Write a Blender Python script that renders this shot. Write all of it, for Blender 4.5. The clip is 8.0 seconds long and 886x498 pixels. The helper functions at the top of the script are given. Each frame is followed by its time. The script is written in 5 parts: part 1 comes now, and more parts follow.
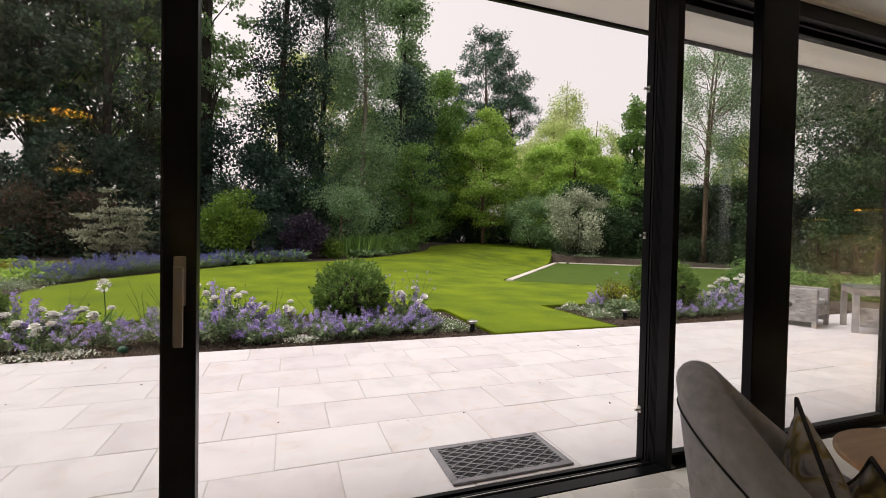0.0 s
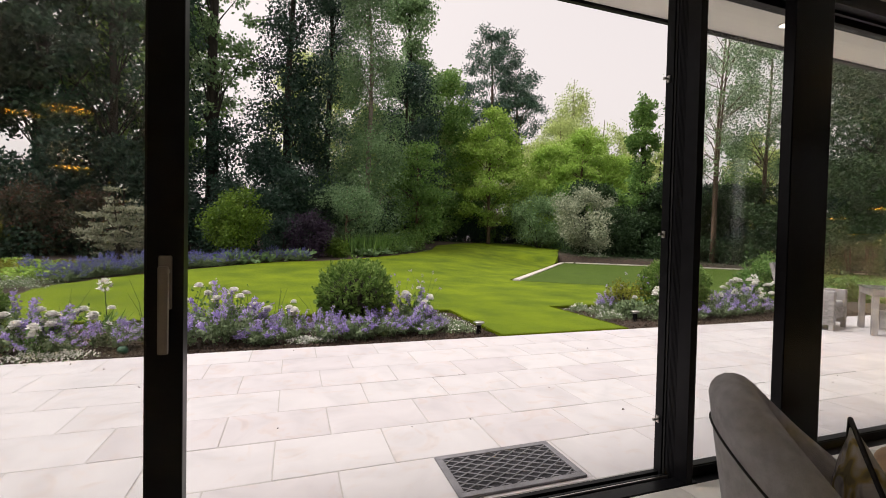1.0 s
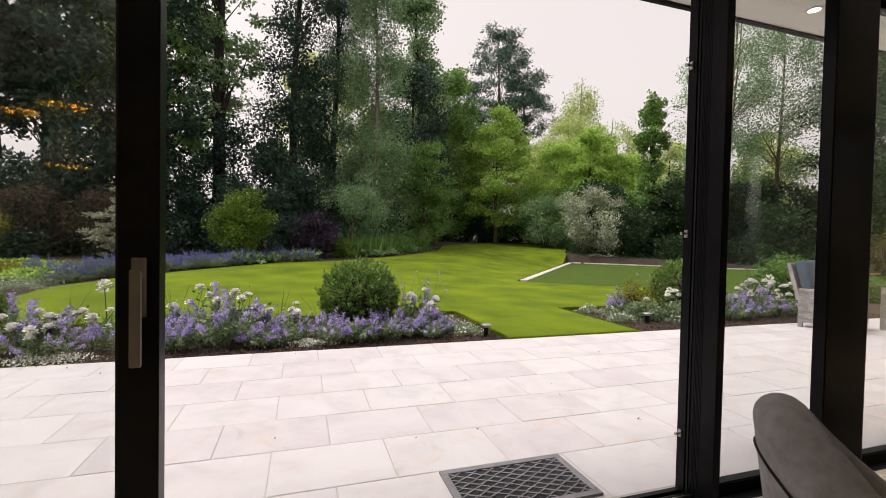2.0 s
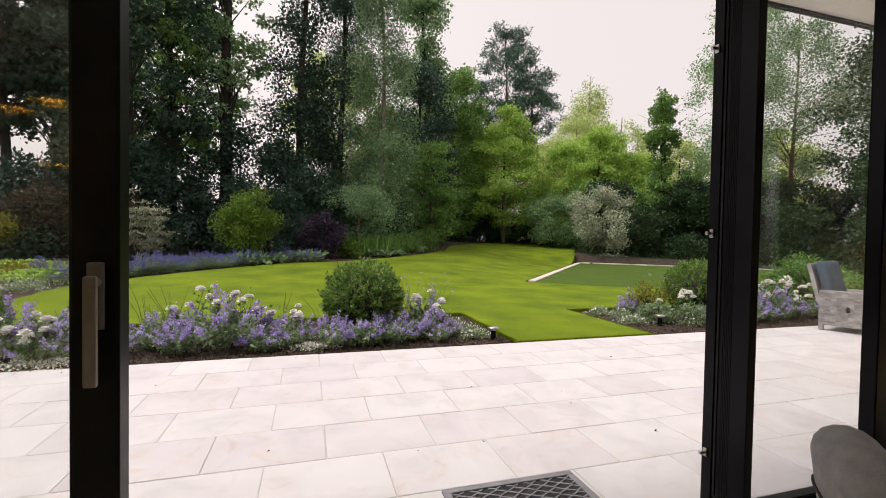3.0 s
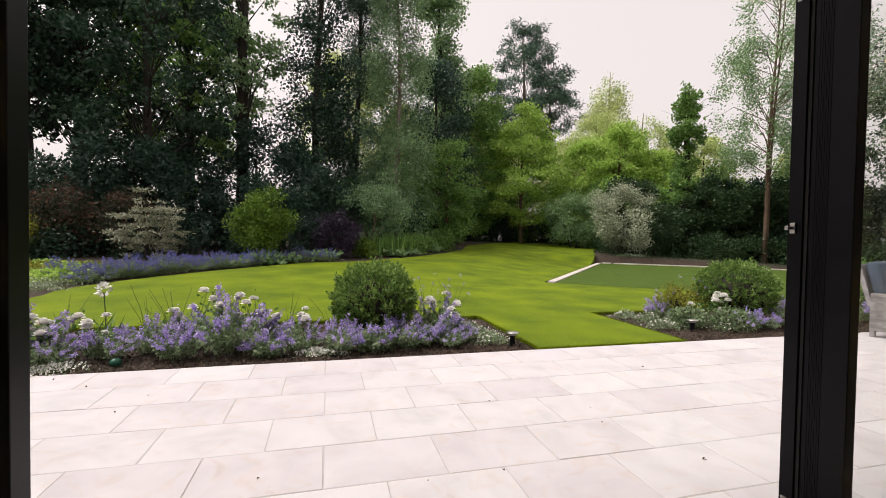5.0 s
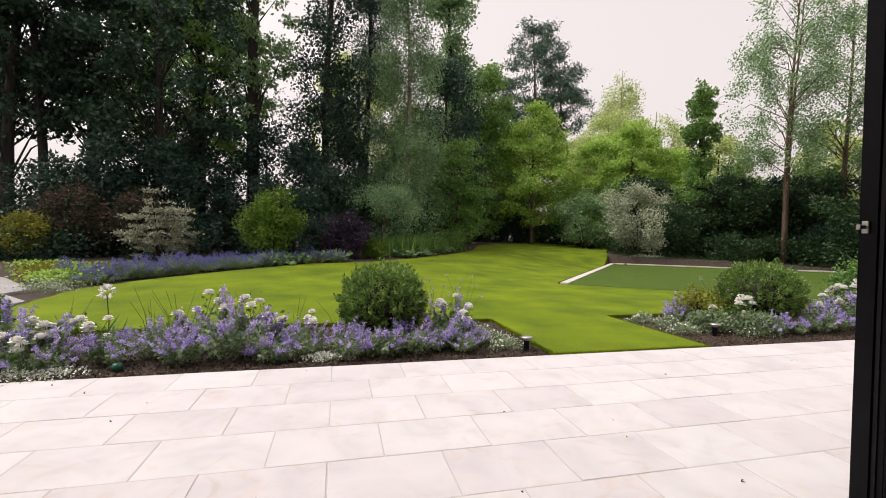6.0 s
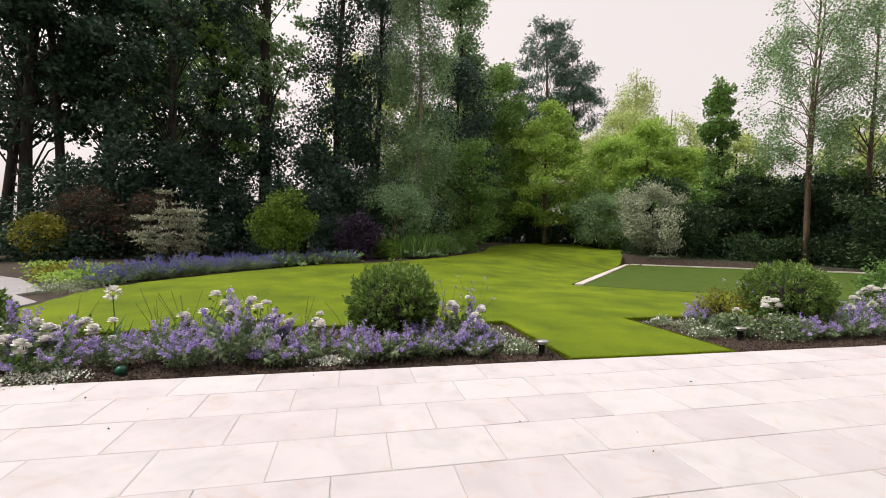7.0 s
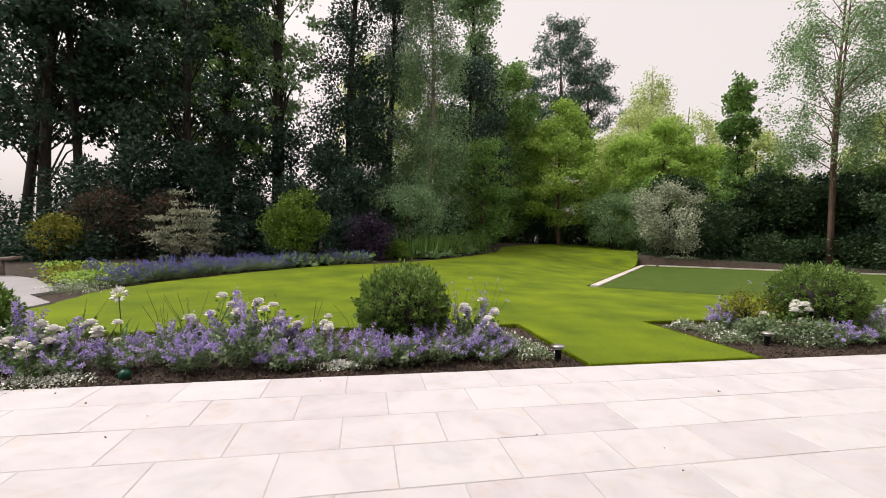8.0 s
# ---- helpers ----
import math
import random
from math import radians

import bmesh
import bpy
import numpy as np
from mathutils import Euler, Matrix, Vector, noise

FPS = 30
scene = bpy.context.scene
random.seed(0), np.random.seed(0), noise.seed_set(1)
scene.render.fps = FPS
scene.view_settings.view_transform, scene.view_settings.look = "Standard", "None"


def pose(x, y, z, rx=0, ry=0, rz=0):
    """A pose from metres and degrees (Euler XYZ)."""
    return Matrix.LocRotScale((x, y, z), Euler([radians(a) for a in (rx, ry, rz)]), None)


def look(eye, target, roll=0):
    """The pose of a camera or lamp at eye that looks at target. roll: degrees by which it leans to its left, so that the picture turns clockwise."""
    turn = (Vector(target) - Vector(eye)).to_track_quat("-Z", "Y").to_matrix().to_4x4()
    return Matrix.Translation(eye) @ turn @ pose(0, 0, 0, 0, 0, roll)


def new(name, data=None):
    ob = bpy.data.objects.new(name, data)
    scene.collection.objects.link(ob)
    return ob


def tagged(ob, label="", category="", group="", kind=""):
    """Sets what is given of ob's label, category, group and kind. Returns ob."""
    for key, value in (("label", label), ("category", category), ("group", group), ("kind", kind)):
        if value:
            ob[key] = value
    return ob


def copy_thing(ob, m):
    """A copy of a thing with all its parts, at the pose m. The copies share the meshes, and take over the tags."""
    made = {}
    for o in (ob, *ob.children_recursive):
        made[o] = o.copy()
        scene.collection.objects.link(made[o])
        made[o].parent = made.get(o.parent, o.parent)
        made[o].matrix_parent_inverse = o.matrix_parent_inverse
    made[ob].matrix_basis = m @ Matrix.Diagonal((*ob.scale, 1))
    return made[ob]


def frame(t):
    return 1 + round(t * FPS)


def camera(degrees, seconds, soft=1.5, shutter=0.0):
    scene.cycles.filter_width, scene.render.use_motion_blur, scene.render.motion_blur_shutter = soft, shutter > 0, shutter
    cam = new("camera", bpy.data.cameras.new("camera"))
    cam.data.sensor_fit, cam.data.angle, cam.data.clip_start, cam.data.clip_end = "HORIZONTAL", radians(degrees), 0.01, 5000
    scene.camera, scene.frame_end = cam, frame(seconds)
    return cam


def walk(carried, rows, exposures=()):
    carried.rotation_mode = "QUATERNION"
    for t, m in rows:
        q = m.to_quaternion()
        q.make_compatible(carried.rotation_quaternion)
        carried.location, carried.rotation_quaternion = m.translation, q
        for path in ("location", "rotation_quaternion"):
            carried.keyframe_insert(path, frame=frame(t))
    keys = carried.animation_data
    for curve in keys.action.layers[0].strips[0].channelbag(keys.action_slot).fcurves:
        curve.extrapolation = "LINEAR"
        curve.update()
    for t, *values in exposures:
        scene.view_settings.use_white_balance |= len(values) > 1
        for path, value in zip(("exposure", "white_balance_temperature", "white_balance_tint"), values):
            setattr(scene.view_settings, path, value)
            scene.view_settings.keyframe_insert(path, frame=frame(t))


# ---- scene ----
cam = camera(90.4, 8.0, soft=0.9)
PATH = [
    (0, (-0.332, -5.682, 1.352), (0.336, -3.798, 1.309), 1.1),
    (0.5, (-0.318, -5.623, 1.35), (0.34, -3.735, 1.307), 1.1),
    (1, (-0.29, -5.552, 1.349), (0.354, -3.659, 1.303), 1.2),
    (1.5, (-0.262, -5.478, 1.347), (0.368, -3.58, 1.301), 1.2),
    (3, (-0.144, -5.233, 1.353), (0.437, -3.319, 1.306), 1.0),
    (3.5, (-0.108, -5.155, 1.35), (0.456, -3.237, 1.304), 1.0),
    (4, (-0.076, -5.071, 1.345), (0.469, -3.147, 1.298), 0.9),
    (4.5, (-0.045, -4.981, 1.339), (0.482, -3.052, 1.291), 0.9),
    (6, (0.018, -4.675, 1.342), (0.482, -2.73, 1.294), 0.9),
    (6.5, (0.037, -4.588, 1.337), (0.476, -2.638, 1.291), 0.8),
    (7, (0.061, -4.496, 1.331), (0.473, -2.539, 1.286), 0.8),
    (7.5, (0.086, -4.412, 1.331), (0.47, -2.45, 1.286), 0.8),
    (8, (0.106, -4.315, 1.332), (0.462, -2.348, 1.288), 0.8),
]
walk(cam, [(t, look(eye, target, roll)) for t, eye, target, roll in PATH])

# ---- light and sky ----
EXPOSURE = 0.48
scene.view_settings.exposure = EXPOSURE
SUN_EL, SUN_AZ = radians(62), radians(284)      # azimuth clockwise from +y
world = bpy.data.worlds.new("world")
scene.world = world
world.use_nodes = True
wn, wl = world.node_tree.nodes, world.node_tree.links
wn.clear()
sky = wn.new("ShaderNodeTexSky")
sky.sky_type, sky.sun_disc = "NISHITA", False
sky.sun_elevation, sky.sun_rotation = SUN_EL, SUN_AZ
sky.air_density, sky.dust_density, sky.ozone_density = 1.4, 6.0, 1.0
even = wn.new("ShaderNodeGamma")            # thin cloud evens the sky out
even.inputs[1].default_value = 0.45
haze = wn.new("ShaderNodeHueSaturation")
haze.inputs["Saturation"].default_value = 0.12
tint = wn.new("ShaderNodeMix")
tint.data_type, tint.blend_type = "RGBA", "MULTIPLY"
tint.inputs[0].default_value = 1.0
tint.inputs[7].default_value = (3.16, 2.85, 2.78, 1)
back = wn.new("ShaderNodeBackground")
back.inputs[1].default_value = 0.12
wout = wn.new("ShaderNodeOutputWorld")
wl.new(sky.outputs[0], even.inputs[0])
wl.new(even.outputs[0], haze.inputs["Color"])
wl.new(haze.outputs[0], tint.inputs[6])
wl.new(tint.outputs[2], back.inputs[0])
wl.new(back.outputs[0], wout.inputs[0])

sun_data = bpy.data.lights.new("sun", "SUN")
sun_data.energy, sun_data.angle, sun_data.color = 2.05, radians(24), (1.0, 0.965, 0.90)
sun = new("sun", sun_data)
sun_way = Vector((math.sin(SUN_AZ) * math.cos(SUN_EL), math.cos(SUN_AZ) * math.cos(SUN_EL), math.sin(SUN_EL)))
sun.matrix_world = Matrix.Translation((-20, 10, 40)) @ sun_way.to_track_quat("Z", "Y").to_matrix().to_4x4()


# ---- materials ----
def material(name):
    m = bpy.data.materials.new(name)
    m.use_nodes = True
    m.node_tree.nodes.clear()
    return m, m.node_tree.nodes, m.node_tree.links


def ramp(nodes, stops):
    r = nodes.new("ShaderNodeValToRGB")
    while len(r.color_ramp.elements) < len(stops):
        r.color_ramp.elements.new(0.5)
    for e, (p, c) in zip(r.color_ramp.elements, stops):
        e.position, e.color = p, (*c, 1)
    return r


def surface(name, dark, light, rough=0.6, metal=0.0, scale=6.0, fine=60.0, bump=0.2, random_by="", spread=0.12, spec=0.5, stretch=(1, 1, 1)):
    """A mottled surface: broad stains and fine grain between two colours, with a little relief."""
    m, n, l = material(name)
    co = n.new("ShaderNodeTexCoord")
    mp = n.new("ShaderNodeMapping")
    mp.inputs["Scale"].default_value = stretch
    l.new(co.outputs["Object"], mp.inputs[0])
    big, small = n.new("ShaderNodeTexNoise"), n.new("ShaderNodeTexNoise")
    big.inputs["Scale"].default_value, small.inputs["Scale"].default_value = scale, fine
    big.inputs["Detail"].default_value, small.inputs["Detail"].default_value = 5, 4
    src = mp.outputs[0]
    if random_by == "object":
        info = n.new("ShaderNodeObjectInfo")
        off = n.new("ShaderNodeVectorMath")
        off.operation = "MULTIPLY_ADD"
        off.inputs[1].default_value = (1, 1, 1)
        mul = n.new("ShaderNodeMath")
        mul.operation, mul.inputs[1].default_value = "MULTIPLY", 37.0
        l.new(info.outputs["Random"], mul.inputs[0])
        l.new(src, off.inputs[0])
        l.new(mul.outputs[0], off.inputs[2])
        src = off.outputs[0]
    l.new(src, big.inputs["Vector"])
    l.new(src, small.inputs["Vector"])
    mix = n.new("ShaderNodeMath")
    mix.operation = "MULTIPLY_ADD"
    mix.inputs[1].default_value = 0.35
    l.new(small.outputs[0], mix.inputs[0])
    half = n.new("ShaderNodeMath")
    half.operation, half.inputs[1].default_value = "MULTIPLY", 0.65
    l.new(big.outputs[0], half.inputs[0])
    l.new(half.outputs[0], mix.inputs[2])
    r = ramp(n, [(0.32, dark), (0.68, light)])
    l.new(mix.outputs[0], r.inputs[0])
    colour = r.outputs[0]
    if random_by:
        hsv = n.new("ShaderNodeHueSaturation")
        rnd = n.new("ShaderNodeObjectInfo") if random_by == "object" else n.new("ShaderNodeNewGeometry")
        out = rnd.outputs["Random"] if random_by == "object" else rnd.outputs["Random Per Island"]
        val = n.new("ShaderNodeMapRange")
        val.inputs[3].default_value, val.inputs[4].default_value = 1 - spread, 1 + spread
        l.new(out, val.inputs[0])
        l.new(val.outputs[0], hsv.inputs["Value"])
        l.new(colour, hsv.inputs["Color"])
        colour = hsv.outputs[0]
    b = n.new("ShaderNodeBsdfPrincipled")
    b.inputs["Metallic"].default_value = metal
    b.inputs["Specular IOR Level"].default_value = spec
    ro = n.new("ShaderNodeMapRange")
    ro.inputs[3].default_value, ro.inputs[4].default_value = max(rough - 0.08, 0.03), min(rough + 0.08, 1)
    l.new(big.outputs[0], ro.inputs[0])
    l.new(ro.outputs[0], b.inputs["Roughness"])
    l.new(colour, b.inputs["Base Color"])
    if bump:
        bp = n.new("ShaderNodeBump")
        bp.inputs["Strength"].default_value, bp.inputs["Distance"].default_value = bump, 0.01
        l.new(small.outputs[0], bp.inputs["Height"])
        l.new(bp.outputs[0], b.inputs["Normal"])
    o = n.new("ShaderNodeOutputMaterial")
    l.new(b.outputs[0], o.inputs[0])
    return m


def leafy(name, dark, mid, light, shine=0.25, through_light=0.35, patch=0.6):
    """Leaves: each its own tone, in broader patches of lighter and darker growth, some light passing through."""
    m, n, l = material(name)
    geo, co = n.new("ShaderNodeNewGeometry"), n.new("ShaderNodeTexCoord")
    ns = n.new("ShaderNodeTexNoise")
    ns.inputs["Scale"].default_value, ns.inputs["Detail"].default_value = patch, 3
    l.new(co.outputs["Object"], ns.inputs["Vector"])
    add = n.new("ShaderNodeMath")
    add.operation, add.inputs[1].default_value = "MULTIPLY_ADD", 0.36
    sub = n.new("ShaderNodeMath")
    sub.operation, sub.inputs[1].default_value = "MULTIPLY", 0.70
    l.new(ns.outputs[0], sub.inputs[0])
    l.new(geo.outputs["Random Per Island"], add.inputs[0])
    l.new(sub.outputs[0], add.inputs[2])
    r = ramp(n, [(0.12, dark), (0.5, mid), (0.9, light)])
    l.new(add.outputs[0], r.inputs[0])
    b = n.new("ShaderNodeBsdfPrincipled")
    b.inputs["Roughness"].default_value = 0.5
    b.inputs["Specular IOR Level"].default_value = shine
    l.new(r.outputs[0], b.inputs["Base Color"])
    t = n.new("ShaderNodeBsdfTranslucent")
    l.new(r.outputs[0], t.inputs[0])
    mx = n.new("ShaderNodeMixShader")
    mx.inputs[0].default_value = through_light
    l.new(b.outputs[0], mx.inputs[1])
    l.new(t.outputs[0], mx.inputs[2])
    o = n.new("ShaderNodeOutputMaterial")
    l.new(mx.outputs[0], o.inputs[0])
    return m


def glass_material(name, tone):
    m, n, l = material(name)
    tr, gl, mx = n.new("ShaderNodeBsdfTransparent"), n.new("ShaderNodeBsdfGlossy"), n.new("ShaderNodeMixShader")
    tr.inputs[0].default_value = (*tone, 1)
    gl.inputs["Roughness"].default_value = 0.0
    lw, pw, mr = n.new("ShaderNodeLayerWeight"), n.new("ShaderNodeMath"), n.new("ShaderNodeMapRange")
    lw.inputs[0].default_value = 0.5
    pw.operation, pw.inputs[1].default_value = "POWER", 5.0
    mr.inputs[3].default_value, mr.inputs[4].default_value = 0.048, 1.0
    l.new(lw.outputs["Facing"], pw.inputs[0])
    l.new(pw.outputs[0], mr.inputs[0])
    l.new(mr.outputs[0], mx.inputs[0])
    l.new(tr.outputs[0], mx.inputs[1])
    l.new(gl.outputs[0], mx.inputs[2])
    o = n.new("ShaderNodeOutputMaterial")
    l.new(mx.outputs[0], o.inputs[0])
    return m


def glow(name, colour, strength):
    m, n, l = material(name)
    e = n.new("ShaderNodeEmission")
    e.inputs[0].default_value, e.inputs[1].default_value = (*colour, 1), strength
    o = n.new("ShaderNodeOutputMaterial")
    l.new(e.outputs[0], o.inputs[0])
    return m


M_JOINT = surface("paving joint mortar", (0.42, 0.395, 0.385), (0.53, 0.50, 0.485), rough=0.9, scale=8, fine=120, bump=0.3)
M_KERB = surface("sawn stone edging", (0.52, 0.47, 0.42), (0.66, 0.61, 0.56), rough=0.7, scale=3, fine=60, bump=0.3, random_by="object", spread=0.1)
M_SOIL = surface("dark bark mulch", (0.018, 0.012, 0.009), (0.075, 0.05, 0.035), rough=0.95, scale=9, fine=70, bump=1.0)
M_CHIP = surface("bark chips", (0.03, 0.02, 0.014), (0.13, 0.085, 0.06), rough=0.9, scale=20, fine=120, bump=0.4, random_by="island", spread=0.5)
M_LAWN = surface("mown lawn", (0.056, 0.096, 0.0025), (0.188, 0.250, 0.005), rough=0.85, scale=0.9, fine=48, bump=1.0, spec=0.2)
M_BLADE = leafy("grass blades", (0.10, 0.15, 0.004), (0.18, 0.24, 0.007), (0.26, 0.32, 0.015), 0.15, 0.4, 0.5)
M_TURF = surface("artificial turf", (0.05, 0.085, 0.012), (0.08, 0.125, 0.018), rough=0.85, scale=1.4, fine=140, bump=0.5, spec=0.15)
M_ALU = surface("black powder coated aluminium", (0.004, 0.004, 0.005), (0.009, 0.009, 0.011), rough=0.34, scale=10, fine=300, bump=0.02, spec=0.12)
M_GLOSSBLACK = surface("glossy black steel", (0.003, 0.003, 0.004), (0.006, 0.006, 0.007), rough=0.2, scale=6, fine=200, bump=0.0, spec=0.08)
M_SEAL = surface("black rubber seal", (0.004, 0.004, 0.004), (0.01, 0.01, 0.01), rough=0.75, scale=20, fine=200, bump=0.05)
M_STEEL = surface("brushed steel", (0.42, 0.40, 0.37), (0.60, 0.58, 0.54), rough=0.32, metal=1.0, scale=8, fine=260, bump=0.05, stretch=(1, 1, 0.1))
M_HANDLE = surface("satin bronze handle", (0.20, 0.17, 0.145), (0.27, 0.235, 0.20), rough=0.42, metal=0.6, scale=8, fine=200, bump=0.03)
M_GLASS = glass_material("clear glazing", (0.985, 0.992, 0.99))
M_RENDER = surface("white painted render", (0.80, 0.765, 0.70), (0.86, 0.825, 0.76), rough=0.85, scale=1.5, fine=150, bump=0.15)
M_PLASTER = surface("warm grey wall paint", (0.46, 0.45, 0.435), (0.54, 0.53, 0.51), rough=0.8, scale=1.2, fine=120, bump=0.08)
M_CEIL = surface("matt white ceiling paint", (0.78, 0.765, 0.74), (0.84, 0.825, 0.80), rough=0.9, scale=1.2, fine=140, bump=0.05)
M_TILE = surface("large pale porcelain floor tile", (0.66, 0.635, 0.60), (0.75, 0.725, 0.69), rough=0.28, scale=1.8, fine=30, bump=0.02, random_by="object", spread=0.03)
M_MAT = surface("dark grey rubber mat", (0.17, 0.165, 0.18), (0.28, 0.27, 0.295), rough=0.75, scale=12, fine=160, bump=0.4)
M_MATBASE = surface("grey mat fibre", (0.02, 0.02, 0.024), (0.05, 0.048, 0.055), rough=0.95, scale=30, fine=300, bump=0.8)
M_WICKER = surface("grey weathered wicker", (0.17, 0.158, 0.16), (0.40, 0.375, 0.38), rough=0.6, scale=7, fine=90, bump=0.4, random_by="island", spread=0.3)
M_CUSHION = surface("slate blue cushion cloth", (0.045, 0.065, 0.09), (0.08, 0.105, 0.145), rough=0.85, scale=4, fine=250, bump=0.3)
M_PALECUSH = surface("pale grey cushion cloth", (0.34, 0.34, 0.36), (0.44, 0.44, 0.46), rough=0.85, scale=4, fine=250, bump=0.3)
M_FABRIC = surface("grey wool upholstery", (0.38, 0.37, 0.385), (0.58, 0.565, 0.58), rough=0.95, scale=30, fine=420, bump=0.7, spec=0.2)
M_PIPING = surface("dark piping cord", (0.02, 0.019, 0.02), (0.04, 0.038, 0.04), rough=0.9, scale=20, fine=300, bump=0.3)
M_OAK = surface("oiled oak", (0.26, 0.14, 0.06), (0.42, 0.25, 0.12), rough=0.45, scale=3, fine=50, bump=0.15, stretch=(1, 8, 8))
M_TEAK = surface("weathered grey teak", (0.13, 0.10, 0.085), (0.27, 0.22, 0.19), rough=0.8, scale=4, fine=70, bump=0.4, stretch=(1, 8, 8))
M_CONC = surface("grey concrete shade", (0.10, 0.095, 0.09), (0.17, 0.16, 0.15), rough=0.8, scale=9, fine=90, bump=0.3)
M_GOLD = surface("gilt shade lining", (0.78, 0.50, 0.08), (0.90, 0.60, 0.12), rough=0.6, metal=0.0, scale=9, fine=60, bump=0.1)
M_BULB = glow("warm bulb", (1.0, 0.76, 0.40), 480)
M_DOWN = glow("lit downlight lens", (1.0, 0.86, 0.66), 7)
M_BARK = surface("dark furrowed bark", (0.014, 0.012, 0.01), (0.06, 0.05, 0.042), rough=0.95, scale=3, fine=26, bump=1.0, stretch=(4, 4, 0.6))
M_BIRCH = surface("pale birch bark", (0.11, 0.085, 0.07), (0.33, 0.28, 0.24), rough=0.85, scale=5, fine=22, bump=0.5, stretch=(1, 1, 3))
M_BROWNBARK = surface("brown birch bark", (0.05, 0.032, 0.022), (0.20, 0.13, 0.09), rough=0.9, scale=4, fine=22, bump=0.7, stretch=(3, 3, 0.7))
M_GREENBALL = surface("green plastic", (0.005, 0.06, 0.035), (0.01, 0.10, 0.055), rough=0.4, scale=9, fine=90, bump=0.1)
M_WHITEPETAL = surface("white petals", (0.82, 0.80, 0.76), (0.92, 0.90, 0.87), rough=0.6, scale=20, fine=120, bump=0.1, random_by="island", spread=0.08)
M_STEM = surface("green stems", (0.05, 0.09, 0.03), (0.10, 0.15, 0.06), rough=0.7, scale=9, fine=90, bump=0.1)
M_PURPLE = leafy("lavender flowers", (0.24, 0.18, 0.50), (0.47, 0.37, 0.75), (0.78, 0.70, 0.87), 0.1, 0.3, 2.0)
M_BLUE = leafy("blue flowers", (0.072, 0.072, 0.24), (0.168, 0.168, 0.432), (0.312, 0.324, 0.624), 0.1, 0.3, 2.0)
M_NEPETA = leafy("grey green leaves", (0.0931, 0.139, 0.0698), (0.217, 0.296, 0.155), (0.42, 0.497, 0.31), 0.15, 0.25, 3.0)
M_ROSELEAF = leafy("rose leaves", (0.045, 0.105, 0.0225), (0.12, 0.225, 0.0525), (0.24, 0.375, 0.12), 0.3, 0.3, 3.0)
# needle tones spread wide: sprig highlights and dark gaps sit in the colour
M_YEW = leafy("yew needles", (0.030, 0.068, 0.015), (0.135, 0.235, 0.048), (0.46, 0.60, 0.19), 0.3, 0.3, 6.0)
# leaf colours kept dark: the shade of the woods is mixed into their green
M_DARKLEAF = leafy("shade-darkened woodland leaves", (0.00972, 0.027, 0.01836), (0.02808, 0.06696, 0.03888), (0.07344, 0.1426, 0.07344), 0.5, 0.35, 0.35)
M_COOLLEAF = leafy("cool shade-darkened leaves", (0.008663, 0.0231, 0.01675), (0.02541, 0.06122, 0.04043), (0.07623, 0.1444, 0.0924), 0.5, 0.3, 0.4)
M_MIDLEAF = leafy("green leaves", (0.05075, 0.1078, 0.03172), (0.1554, 0.2855, 0.07296), (0.3806, 0.571, 0.1586), 0.3, 0.4, 0.4)
M_LIMELEAF = leafy("yellow green leaves", (0.1188, 0.2052, 0.0378), (0.3564, 0.5292, 0.1026), (0.648, 0.8208, 0.2484), 0.25, 0.45, 0.4)
M_HEDGE = leafy("dark evergreen leaves", (0.012, 0.027, 0.012), (0.036, 0.071, 0.029), (0.09, 0.15, 0.056), 0.25, 0.25, 0.7)
M_BAYLEAF = leafy("bay leaves", (0.0368, 0.0828, 0.0115), (0.115, 0.2012, 0.0253), (0.276, 0.391, 0.06325), 0.3, 0.35, 1.6)
M_OLIVELEAF = leafy("pale olive leaves", (0.209, 0.275, 0.0935), (0.495, 0.583, 0.22), (0.858, 0.9, 0.44), 0.25, 0.4, 0.4)
M_BIRCHLEAF = leafy("birch leaves", (0.08652, 0.1584, 0.07212), (0.2172, 0.3456, 0.1584), (0.4908, 0.6648, 0.3456), 0.3, 0.4, 0.5)
M_WEEPLEAF = leafy("trailing birch leaves", (0.07313, 0.1381, 0.06825), (0.1869, 0.3006, 0.1495), (0.4062, 0.5687, 0.3087), 0.25, 0.35, 0.6)
M_PATHSTONE = surface("grey lilac path stone", (0.27, 0.255, 0.265), (0.38, 0.36, 0.37), rough=0.75, scale=1.5, fine=50, bump=0.2)
M_PINELEAF = leafy("pine needles", (0.024, 0.06, 0.044), (0.07, 0.13, 0.09), (0.16, 0.25, 0.18), 0.2, 0.15, 0.5)
M_VARIEGATED = leafy("cream variegated leaves", (0.0625, 0.0875, 0.05), (0.275, 0.294, 0.2), (0.625, 0.6, 0.475), 0.25, 0.3, 1.2)
M_GREYVAR = leafy("silver variegated leaves", (0.08125, 0.11, 0.0625), (0.325, 0.3687, 0.25), (0.8, 0.8125, 0.625), 0.25, 0.3, 0.8)
M_REDLEAF = leafy("red tipped leaves", (0.016, 0.032, 0.016), (0.050, 0.060, 0.034), (0.27, 0.085, 0.07), 0.3, 0.3, 0.9)
M_PURPLELEAF = leafy("dark purple leaves", (0.014, 0.0098, 0.0196), (0.0392, 0.0252, 0.0504), (0.098, 0.063, 0.112), 0.3, 0.25, 1.0)
M_GOLDLEAF = leafy("golden leaves", (0.07, 0.085, 0.010), (0.21, 0.22, 0.030), (0.42, 0.40, 0.07), 0.25, 0.35, 1.0)


